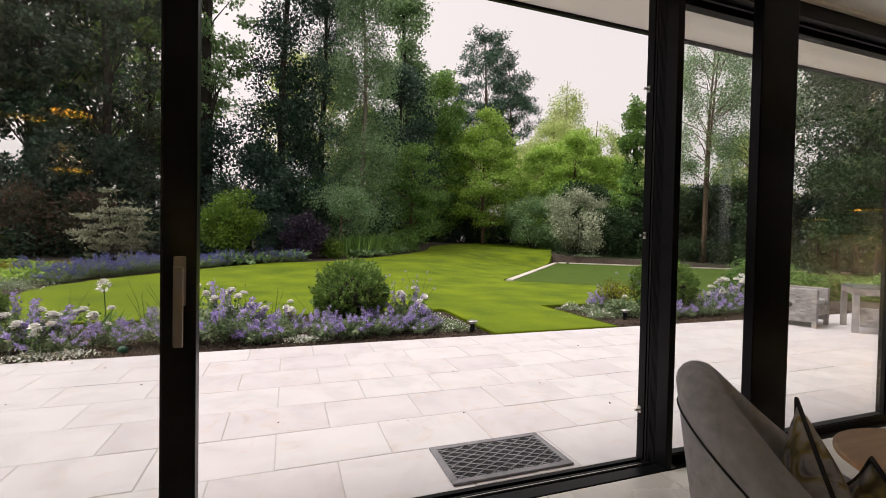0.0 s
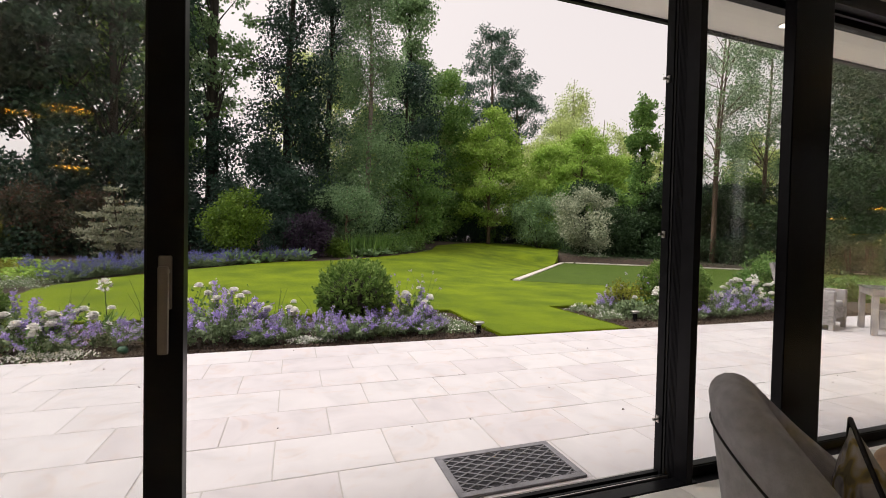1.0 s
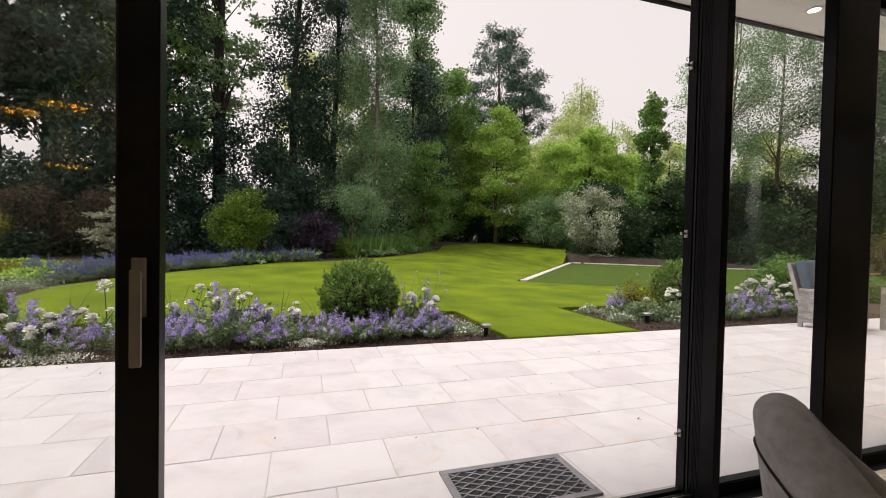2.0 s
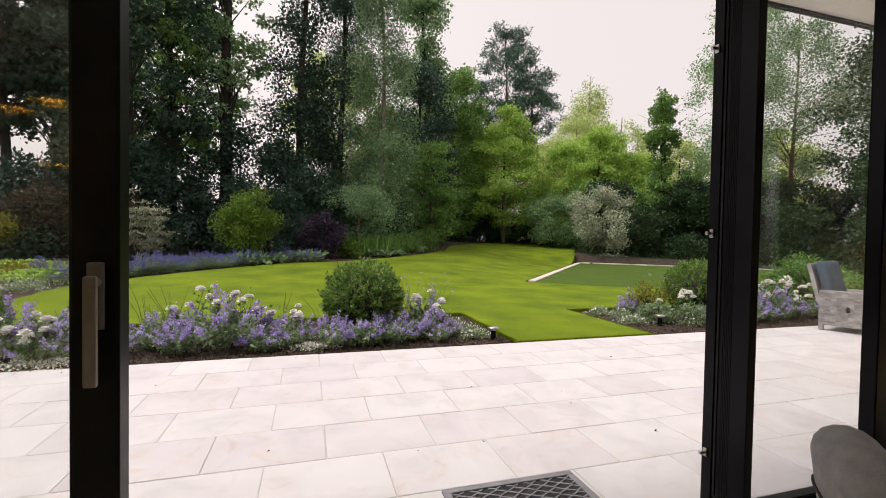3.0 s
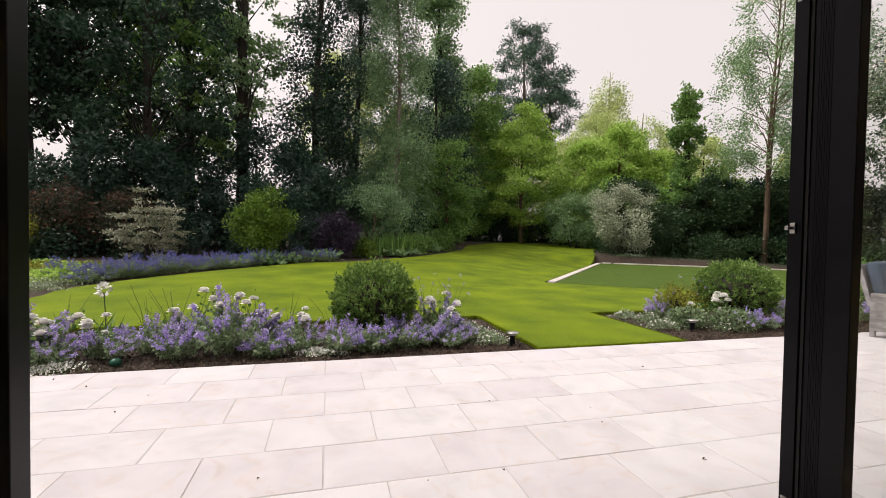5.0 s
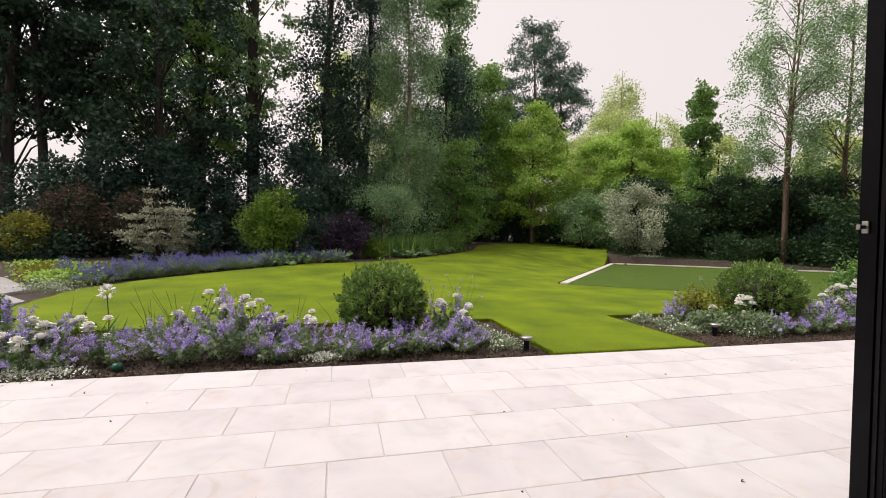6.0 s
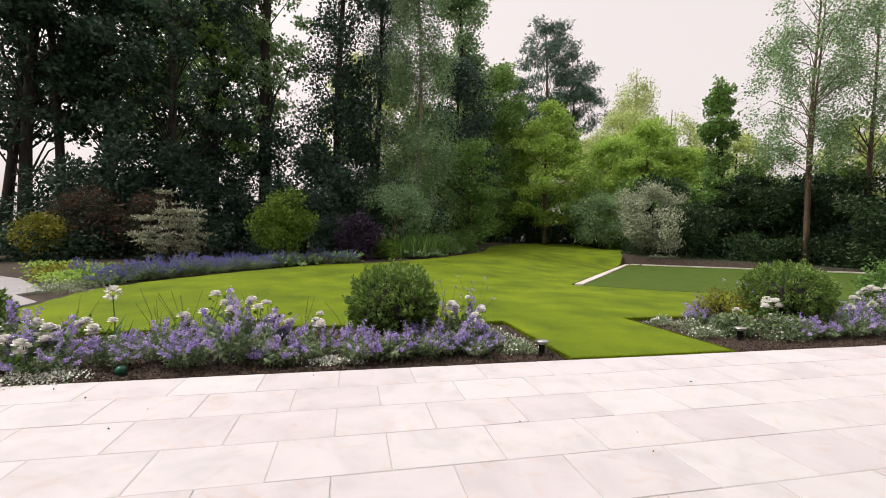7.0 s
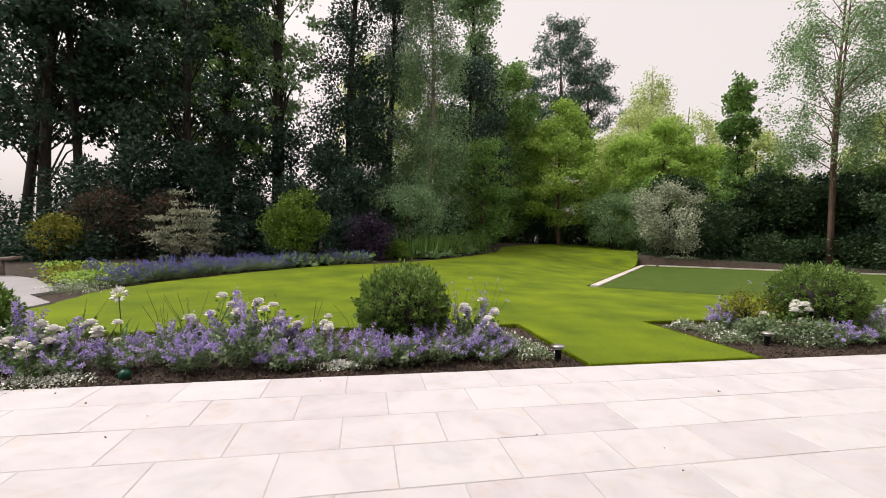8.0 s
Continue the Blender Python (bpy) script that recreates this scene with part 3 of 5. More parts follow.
POST_X, POST_Y = 1.765, -4.21
column = base("column", (POST_X, POST_Y, F), "glossy black steel column standing inside the glazing", "column", kind="structure")
part("shaft", boxes(((0, 0, 0.012), (0.25, 0.05, 3.05 - F)), bevel=0.004), M_GLOSSBLACK, column)
part("base_plate", boxes(((-0.02, -0.02, 0), (0.27, 0.07, 0.012)), bevel=0.003), M_GLOSSBLACK, column)


def downlight(at):
    d = base("downlight", at, "small round lit downlight in the soffit", "light", "soffit downlights")
    part("bezel", lathe([(0.036, 0.0), (0.05, 0.0), (0.05, -0.006), (0.036, -0.006), (0.036, 0.0)], 20), M_CEIL, d)
    part("lens", lathe([(0.0, -0.002), (0.035, -0.002)], 20), M_DOWN, d)
    return d


first_light = downlight((1.1, -3.33, 2.919))
for x in (-3.1, -1.0, 3.0, 5.0):
    copy_thing(first_light, pose(x, -3.33, 2.919))


# ---- things in the room ----
def pendant(at, ceiling=3.05):
    p = base("pendant_lamp", at, "grey concrete pendant lamp with a gilt lining, lit", "lamp", "pendant lamps")
    part("shade", lathe([(0.20, 0.0), (0.198, 0.02), (0.18, 0.12), (0.145, 0.22), (0.09, 0.275), (0.03, 0.29), (0.0, 0.29)], 32), M_CONC, p, smooth=True)
    part("lining", lathe([(0.20, 0.0), (0.192, 0.003), (0.172, 0.12), (0.137, 0.212), (0.08, 0.262), (0.0, 0.268)], 32), M_GOLD, p, "gilt metal lining", smooth=True)
    part("bulb", lathe([(0.0, 0.09), (0.022, 0.10), (0.032, 0.13), (0.022, 0.17), (0.013, 0.20), (0.0, 0.20)], 16), M_BULB, p, "glowing warm bulb", smooth=True)
    part("socket", lathe([(0.0, 0.2), (0.016, 0.2), (0.016, 0.265), (0.0, 0.265)], 12), M_GLOSSBLACK, p)
    part("flex", lathe([(0.0, 0.29), (0.005, 0.29), (0.005, ceiling - at[2]), (0.0, ceiling - at[2])], 8), M_GLOSSBLACK, p)
    part("rose", lathe([(0.0, ceiling - at[2] - 0.03), (0.05, ceiling - at[2] - 0.025), (0.055, ceiling - at[2]), (0.0, ceiling - at[2])], 20), M_GLOSSBLACK, p)
    return p


for at in ((-2.53, -7.62, 2.02), (-2.98, -7.70, 2.56), (-2.40, -7.22, 2.54), (6.0, -4.95, 1.50), (6.44, -4.97, 1.82), (6.3, -5.47, 1.71)):
    pendant(at)


def tub_chair(at, turn):
    """Upholstered tub chair: a wrapped shell back, seat and four oak legs. Its front faces -y."""
    ch = base("tub_chair", at, "grey wool tub chair with dark piping and oak legs", "chair", turn=turn)
    # back shell: a thick padded wrap, high and rounded behind, sinking to the arms
    bm = bmesh.new()
    n, rows, cap = 48, 10, 8
    loops, cord = [], []
    for i in range(n + 1):
        a = radians(-118 + 236 * i / n)
        top = 0.50 + 0.40 * max(0.0, math.cos(a * 0.74)) ** 1.6
        end = min(1.0, min(i, n - i) / 4) ** 0.5
        thick = 0.062 * (0.35 + 0.65 * end)
        col = []
        for k in range(rows + 1):
            f = k / rows
            col.append((0.262 + 0.062 * f ** 0.8 + thick * (0.6 + 0.4 * f), 0.26 + (top - thick - 0.26) * f))
        mid = 0.262 + 0.062
        for k in range(1, cap):
            t = math.pi * k / cap
            col.append((mid + thick * math.cos(t), top - thick + thick * math.sin(t)))
        for k in range(rows, -1, -1):
            f = k / rows
            col.append((0.262 + 0.062 * f ** 0.8 - thick * (0.6 + 0.4 * f), 0.26 + (top - thick - 0.26) * f))
        loops.append([bm.verts.new((r * math.sin(a), r * math.cos(a), z)) for r, z in col])
        r, z = col[rows - 1]
        cord.append(((r + 0.0005) * math.sin(a), (r + 0.0005) * math.cos(a), z - 0.015))
    for p, q in zip(loops, loops[1:]):
        for k in range(len(p)):
            j = (k + 1) % len(p)
            bm.faces.new((p[k], q[k], q[j], p[j]))
    bm.faces.new(loops[0])
    bm.faces.new(loops[-1][::-1])
    part("backrest", bm, M_FABRIC, ch, smooth=True)
    part("piping", tube(bmesh.new(), cord, [0.0035] * len(cord), 6), M_PIPING, ch, "dark piping cord", smooth=True)
    seat = lathe([(0.0, 0.28), (0.22, 0.28), (0.235, 0.30), (0.235, 0.41), (0.215, 0.45), (0.0, 0.47)], 32)
    part("seat", seat, M_FABRIC, ch, smooth=True)
    for sx, sy in ((1, 1), (-1, 1), (1, -1), (-1, -1)):
        part("leg", tube(bmesh.new(), [(0.15 * sx, 0.15 * sy, 0.31), (0.21 * sx, 0.21 * sy, 0.0)], [0.02, 0.012], 12), M_OAK, ch, smooth=True)
    return ch


def scatter_cushion(name, at, rx, ry, rz, size, label):
    bm = bmesh.new()
    n = 14
    for side in (1, -1):
        g = [[bm.verts.new((size * (u / n - 0.5) * (1 - 0.10 * math.sin(math.pi * v / n)), size * (v / n - 0.5) * (1 - 0.10 * math.sin(math.pi * u / n)),
                            side * 0.075 * (math.sin(math.pi * u / n) * math.sin(math.pi * v / n)) ** 0.55)) for u in range(n + 1)] for v in range(n + 1)]
        for a, b in zip(g, g[1:]):
            for i in range(n):
                bm.faces.new((a[i], a[i + 1], b[i + 1], b[i]))
    bmesh.ops.remove_doubles(bm, verts=bm.verts, dist=0.0005)
    c = base(name, at, label, "cushion")
    c.matrix_basis = pose(*at, rx, ry, rz)
    part("cover", bm, M_PATTERN, c, smooth=True)
    e = size / 2
    rim = []
    for k in range(61):
        s = k / 60 * 4
        q, f = int(s) % 4, s - int(s)
        u = e * (1 - 0.2 * math.sin(math.pi * f) * 0.5)
        rim.append(((-e + 2 * e * f, -u), (u, -e + 2 * e * f), (e - 2 * e * f, u), (-u, e - 2 * e * f))[q] + (0.0,))
    part("piping", tube(bmesh.new(), rim, [0.006] * 61, 6), M_PIPING, c, "dark piping cord", smooth=True)
    return c


def pattern_material():
    """Pale linen printed with loose ochre and grey-blue leaves."""
    m, n, l = material("printed linen")
    co = n.new("ShaderNodeTexCoord")
    w = n.new("ShaderNodeTexNoise")
    w.inputs["Scale"].default_value, w.inputs["Detail"].default_value, w.inputs["Distortion"].default_value = 9, 2, 1.6
    v = n.new("ShaderNodeTexNoise")
    v.inputs["Scale"].default_value, v.inputs["Distortion"].default_value = 6, 2.5
    l.new(co.outputs["Object"], w.inputs["Vector"])
    l.new(co.outputs["Object"], v.inputs["Vector"])
    r = ramp(n, [(0.40, (0.36, 0.33, 0.32)), (0.50, (0.47, 0.43, 0.40)), (0.585, (0.36, 0.28, 0.10)), (0.64, (0.20, 0.16, 0.08))])
    r2 = ramp(n, [(0.36, (0.24, 0.25, 0.31)), (0.46, (1, 1, 1))])
    l.new(w.outputs[0], r.inputs[0])
    l.new(v.outputs[0], r2.inputs[0])
    mx = n.new("ShaderNodeMix")
    mx.data_type, mx.blend_type = "RGBA", "MULTIPLY"
    mx.inputs[0].default_value = 0.8
    l.new(r.outputs[0], mx.inputs[6])
    l.new(r2.outputs[0], mx.inputs[7])
    fine = n.new("ShaderNodeTexNoise")
    fine.inputs["Scale"].default_value = 260
    l.new(co.outputs["Object"], fine.inputs["Vector"])
    bp = n.new("ShaderNodeBump")
    bp.inputs["Strength"].default_value, bp.inputs["Distance"].default_value = 0.4, 0.004
    l.new(fine.outputs[0], bp.inputs["Height"])
    b = n.new("ShaderNodeBsdfPrincipled")
    b.inputs["Roughness"].default_value = 0.9
    l.new(mx.outputs[2], b.inputs["Base Color"])
    l.new(bp.outputs[0], b.inputs["Normal"])
    o = n.new("ShaderNodeOutputMaterial")
    l.new(b.outputs[0], o.inputs[0])
    return m


M_PATTERN = pattern_material()
tub_chair((1.15, -4.86, F), 44)
scatter_cushion("scatter_cushion", (1.10, -4.88, 0.62), 74, 45, 34, 0.42, "linen cushion printed with ochre leaves, on the tub chair")
scatter_cushion("scatter_cushion", (1.17, -5.02, 0.58), 66, 40, 46, 0.34, "small printed linen cushion on the tub chair")


def side_table(at):
    t = base("side_table", at, "low round oak side table", "table")
    part("tabletop", lathe([(0.0, 0.415), (0.38, 0.415), (0.40, 0.43), (0.40, 0.445), (0.39, 0.45), (0.0, 0.45)], 48), M_OAK, t)
    for k in range(3):
        a = radians(30 + 120 * k)
        part("leg", tube(bmesh.new(), [(0.2 * math.cos(a), 0.2 * math.sin(a), 0.416), (0.3 * math.cos(a), 0.3 * math.sin(a), 0)], [0.022, 0.014], 12), M_OAK, t, smooth=True)
    return t


side_table((2.1, -4.82, F))


# ---- things on the terrace ----
def door_mat():
    m = base("door_mat", (0.93, -3.25, 0.0), "dark grey rubber door mat with an open lattice", "mat")
    w, d = 0.39, 0.222
    part("backing", boxes(((-w + 0.03, -d + 0.03, 0.002), (w - 0.03, d - 0.03, 0.008))), M_MATBASE, m, "dark fibre backing")
    part("border", boxes(((-w, -d, 0.002), (w, -d + 0.04, 0.018)), ((-w, d - 0.04, 0.002), (w, d, 0.018)), ((-w, -d + 0.04, 0.002), (-w + 0.04, d - 0.04, 0.018)), ((w - 0.04, -d + 0.04, 0.002), (w, d - 0.04, 0.018)), bevel=0.004), M_MAT, m)
    # a lattice of wavy lozenges
    for r in range(-3, 4):
        for sign in (1, -1):
            pts = []
            for k in range(41):
                x = -w + 0.04 + (2 * w - 0.08) * k / 40
                y = r * 0.062 + sign * 0.027 * (abs(((x / 0.105) % 2) - 1) * 2 - 1)
                if abs(y) < d - 0.04:
                    pts.append((x, y, 0.011))
                elif len(pts) > 1:
                    part("lattice_bar", tube(bmesh.new(), pts, [0.0058] * len(pts), 5), M_MAT, m)
                    pts = []
                else:
                    pts = []
            if len(pts) > 1:
                part("lattice_bar", tube(bmesh.new(), pts, [0.0058] * len(pts), 5), M_MAT, m)
    return m


door_mat()


def weave(lo, hi, face, pitch=0.028):
    """A woven skin of flat strands over a box face: 'x' or 'y' names the way its normal lies."""
    rng = np.random.default_rng(5)
    bm = bmesh.new()
    n = max(2, int((hi[2] - lo[2]) / pitch))
    for k in range(n):
        z0 = lo[2] + (hi[2] - lo[2]) * k / n
        z1 = z0 + (hi[2] - lo[2]) / n * 0.86
        run = (hi[1] - lo[1]) if face == "x" else (hi[0] - lo[0])
        cells = max(2, int(run / 0.07))
        for c in range(cells):
            proud = 0.006 if (k + c) % 2 else 0.0015
            a, b = c / cells, (c + 0.97) / cells
            if face == "x":
                s = 1 if hi[0] > lo[0] else -1
                box(bm, (lo[0], lo[1] + run * a, z0), (lo[0] + s * proud, lo[1] + run * b, z1))
            else:
                s = 1 if hi[1] > lo[1] else -1
                box(bm, (lo[0] + run * a, lo[1], z0), (lo[0] + run * b, lo[1] + s * proud, z1))
    return bm


def wicker_armchair(at, turn, label):
    """Front faces +x of its own; the side panels lie along x."""
    c = base("wicker_armchair", at, label, "armchair", "wicker garden chairs", turn=turn)
    W, D, A = 0.34, 0.36, 0.64
    for s in (1, -1):
        y0, y1 = s * W, s * (W - 0.10)
        side = part("side_panel", boxes(((-D, min(y0, y1), 0.09), (D, max(y0, y1), A)), bevel=0.012), M_WICKER, c)
        part("weave", weave((-D, s * (W + 0.0005), 0.1), (D, s * (W + 0.01), A - 0.01), "y"), M_WICKER, side)
        part("weave", weave((D + 0.0005, min(y0, y1), 0.1), (D + 0.01, max(y0, y1), A - 0.01), "x"), M_WICKER, side)
        # thin black disc on the panel; its colour stands in for a shaded hole
        part("grip_hole", grip(s * (W + 0.008)), M_SEAL, side, "thin dark oval disc in place of a shaded grip hole")
    part("seat_base", boxes(((-D + 0.02, -W + 0.1, 0.2), (D, W - 0.1, 0.36)), bevel=0.01), M_WICKER, c)
    part("weave", weave((D + 0.0005, -W + 0.1, 0.2), (D + 0.01, W - 0.1, 0.36), "x"), M_WICKER, c)
    back = boxes(((-0.03, -W, 0.0), (0.03, W, 0.62)), bevel=0.012)
    back.transform(Matrix.Translation((-D - 0.005, 0, 0.45)) @ Matrix.Rotation(radians(-14), 4, "Y"))
    part("backrest", back, M_WICKER, c)
    part("seat_cushion", boxes(((-D + 0.05, -W + 0.105, 0.362), (D - 0.02, W - 0.105, 0.46)), bevel=0.03), M_PALECUSH, c, "pale grey seat cushion", smooth=True)
    bm = boxes(((-0.075, -0.30, 0.0), (0.075, 0.30, 0.66)), bevel=0.055)
    for v in bm.verts:
        v.co.x += 0.03 * math.cos(v.co.y * 5) * (1 if v.co.x > 0 else 0.2)
        v.co.z += 0.018 * math.cos(v.co.y * 14)
    bm.transform(Matrix.Translation((-D + 0.13, 0, 0.47)) @ Matrix.Rotation(radians(-14), 4, "Y"))
    part("back_cushion", bm, M_CUSHION, c, "slate blue back cushion", smooth=True)
    for sx in (1, -1):
        for sy in (1, -1):
            part("foot", boxes(((sx * D - 0.06 * (sx > 0), sy * W - 0.06 * (sy > 0), 0.0), (sx * D + 0.06 * (sx < 0), sy * W + 0.06 * (sy < 0), 0.09)), bevel=0.004), M_WICKER, c)
    return c


def grip(y):
    bm = bmesh.new()
    ring = [bm.verts.new((0.03 * math.cos(2 * math.pi * k / 24), 0, 0.36 + 0.045 * math.sin(2 * math.pi * k / 24))) for k in range(24)]
    f = bm.faces.new(ring)
    r = bmesh.ops.extrude_face_region(bm, geom=[f])
    for v in r["geom"]:
        if isinstance(v, bmesh.types.BMVert):
            v.co.y += 0.004
    bm.transform(Matrix.Translation((0, y - 0.002, 0)))
    return bm


def wicker_table(at, turn):
    t = base("wicker_table", at, "grey wicker garden table with a glass top", "table", turn=turn)
    W, D = 0.75, 0.45
    part("apron", boxes(((-D, -W, 0.60), (D, W, 0.71)), bevel=0.01), M_WICKER, t)
    part("weave", weave((-D - 0.0005, -W, 0.6), (-D - 0.01, W, 0.71), "x"), M_WICKER, t)
    part("glass_top", boxes(((-D - 0.02, -W - 0.02, 0.714), (D + 0.02, W + 0.02, 0.722)), bevel=0.002), M_TABLEGLASS, t, "frosted grey glass top")
    part("lower_panel", boxes(((-D + 0.01, -W + 0.09, 0.10), (-D + 0.05, W - 0.09, 0.40)), bevel=0.008), M_WICKER, t)
    part("weave", weave((-D + 0.0095, -W + 0.09, 0.11), (-D - 0.001, W - 0.09, 0.39), "x"), M_WICKER, t)
    for sx in (1, -1):
        for sy in (1, -1):
            part("leg", boxes(((sx * D - 0.08 * (sx > 0), sy * W - 0.08 * (sy > 0), 0), (sx * D + 0.08 * (sx < 0), sy * W + 0.08 * (sy < 0), 0.60)), bevel=0.008), M_WICKER, t)
    return t


M_TABLEGLASS = surface("frosted grey table glass", (0.17, 0.19, 0.20), (0.24, 0.26, 0.27), rough=0.15, scale=4, fine=60, bump=0.0)
wicker_armchair((8.12, -0.5, 0), -74, "grey wicker armchair with a slate blue back cushion on the terrace")
wicker_armchair((9.55, -2.35, 0), 128, "grey wicker armchair facing the garden table")
wicker_table((8.95, -1.62, 0), 38)


def bollard_light(at):
    b = base("bollard_light", at, "low black garden light with a steel cap in the bed", "garden light", "bed edge lights")
    part("post", lathe([(0.0, -0.06), (0.026, -0.06), (0.026, 0.085), (0.0, 0.085)], 20), M_ALU, b)
    part("lens", lathe([(0.0, 0.085), (0.03, 0.085), (0.03, 0.108), (0.0, 0.108)], 20), M_PALECUSH, b, "frosted lens ring")
    part("cap", lathe([(0.0, 0.108), (0.058, 0.108), (0.062, 0.114), (0.05, 0.124), (0.0, 0.134)], 24), M_STEEL, b, "brushed steel cap", smooth=True)
    return b


for at in ((2.29, 0.33, 0), (5.42, 0.66, 0)):
    light = bollard_light(at)
    light.scale = (1.4, 1.4, 1.25)
sprinkler = base("sprinkler_head", (-2.1, 0.28, 0.0), "green plastic garden sprinkler lying in the mulch", "sprinkler")
part("body", lathe([(0.0, -0.02), (0.045, -0.02), (0.055, 0.01), (0.05, 0.04), (0.03, 0.06), (0.0, 0.065)], 18), M_GREENBALL, sprinkler, smooth=True)


def garden_bench():
    b = base("garden_bench", (-9.15, 8.0, ground_z(-9.15, 8.0) + 0.03), "weathered live-edge plank bench on post legs beside the path", "bench", turn=8)
    bm = bmesh.new()
    n = 24
    rings = []
    for i in range(n + 1):
        f = i / n * 2 - 1
        w = 0.19 + 0.018 * math.sin(f * 7) + 0.01 * math.sin(f * 17)
        z = 0.37 + 0.05 * abs(f) ** 3 + 0.006 * math.sin(f * 11)
        rings.append([bm.verts.new((f * 0.95, y, z + dz)) for y, dz in ((-w, 0.012), (-w + 0.02, 0.045), (w - 0.02, 0.05), (w, 0.01), (w - 0.04, -0.03), (-w + 0.04, -0.03))])
    for p, q in zip(rings, rings[1:]):
        for k in range(6):
            bm.faces.new((p[k], q[k], q[(k + 1) % 6], p[(k + 1) % 6]))
    bm.faces.new(rings[0])
    bm.faces.new(rings[-1][::-1])
    part("seat", bm, M_TEAK, b, smooth=True)
    for sx in (1, -1):
        part("leg", tube(bmesh.new(), [(sx * 0.62, 0.02, -0.02), (sx * 0.63, 0, 0.2), (sx * 0.6, 0, 0.36)], [0.06, 0.05, 0.062], 9), M_TEAK, b, smooth=True)
    return b


garden_bench()


# ---- planting in the front beds ----
def yew_dome(at, radius, height, seed):
    """A clipped yew ball with shaggy new growth on top."""
    rng = np.random.default_rng(seed)
    y = base("yew_dome", at, "clipped yew ball with pale new growth in the flower bed", "shrub", "clipped yew balls")
    h = height / 2
    # separate leafy sprigs over the whole skin, longer and looser on top, with dark gaps between them
    m = 760
    k = np.arange(m) + 0.5
    lat, lon = 1 - 1.72 * k / m, k * 2.39996
    ring = np.sqrt(np.maximum(0, 1 - lat ** 2))
    d = unit(np.stack([ring * np.cos(lon), ring * np.sin(lon), lat], 1) + rng.normal(size=(m, 3)) * 0.045)
    lump = 1 + 0.05 * np.sin(d[:, 0] * 9 + seed) * np.sin(d[:, 1] * 8) + 0.045 * np.sin(d[:, 2] * 13 + d[:, 0] * 7)
    foot = d * (rng.uniform(0.78, 0.94, m) * lump)[:, None] * np.array([radius, radius, h]) + np.array([0, 0, h])
    way = unit(d + np.array([0, 0, 0.55]) + rng.normal(size=(m, 3)) * 0.22)
    reach = (0.07 + 0.06 * np.maximum(0, d[:, 2])) * rng.uniform(0.7, 1.45, m)
    sp, ax = [], []
    for j in range(26):
        f = j / 25
        side = unit(rng.normal(size=(m, 3)))
        sp.append(foot + way * (reach * f)[:, None] + side * 0.010)
        ax.append(way * 0.9 + side * (1.0 - 0.6 * f))
    sp, ax = np.concatenate(sp), np.concatenate(ax)
    sp[:, 2] = np.maximum(sp[:, 2], 0.01)
    part("foliage", quads("foliage", leaves(rng, sp, 0.044, 0.019, ax, 0.25, 0.06, 0.9)), M_YEW, y)
    # solid dark ball, so the gaps between sprigs read as shaded depth
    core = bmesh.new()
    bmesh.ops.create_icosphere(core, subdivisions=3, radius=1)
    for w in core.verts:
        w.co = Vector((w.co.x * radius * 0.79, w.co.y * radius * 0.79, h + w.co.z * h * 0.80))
    part("core", core, M_BARK, y, "solid dark ball standing for the shaded inside")
    return y


yew_dome((0.60, 1.12, 0), 0.54, 0.93, 1)
yew_dome((6.85, 1.22, 0), 0.62, 0.95, 2)
yew_dome((-4.12, 1.15, 0), 0.50, 0.72, 3)


def catmint(at, spread, height, seed, flower, label, count=70, lean=(0, 0)):
    """A sprawling catmint: leafy stems that arch outwards, each ending in a spike of small florets."""
    rng = np.random.default_rng(seed)
    c = base("catmint", at, label, "flower plant", "catmint in the beds")
    leaf, bloom = [], []
    for k in range(count):
        a = rng.uniform(0, 2 * math.pi)
        out = spread * rng.uniform(0.1, 1.0) ** 0.6
        tip = np.array([math.cos(a) * out + lean[0], math.sin(a) * out + lean[1], height * rng.uniform(0.55, 1.12) * (1 - 0.55 * (out / spread) ** 2) + 0.05])
        root = np.array([tip[0] * 0.25, tip[1] * 0.25, 0.0])
        knee = (root + tip) / 2 + np.array([0, 0, 0.12 * height])
        s = np.linspace(0.15, 1.0, 26)[:, None]
        path = (1 - s) ** 2 * root + 2 * s * (1 - s) * knee + s ** 2 * tip
        p = np.repeat(path[:17], 2, 0) + rng.normal(size=(34, 3)) * 0.022
        leaf.append(p)
        if rng.uniform() < 0.5:
            q = np.repeat(path[14:], 4, 0) + rng.normal(size=(48, 3)) * np.array([0.013, 0.013, 0.012])
            bloom.append(q)
    leaf, bloom = np.concatenate(leaf), np.concatenate(bloom)
    leaf[:, 2] = np.maximum(leaf[:, 2], 0.012)
    bloom[:, 2] = np.maximum(bloom[:, 2], 0.015)
    part("foliage", quads("foliage", leaves(rng, leaf, 0.044, 0.026, None, 1.0)), M_NEPETA, c, "grey-green foliage")
    part("bloom", quads("bloom", leaves(rng, bloom, 0.025, 0.02, None, 1.0, 0.3)), flower, c, "lavender flower spikes")
    return c


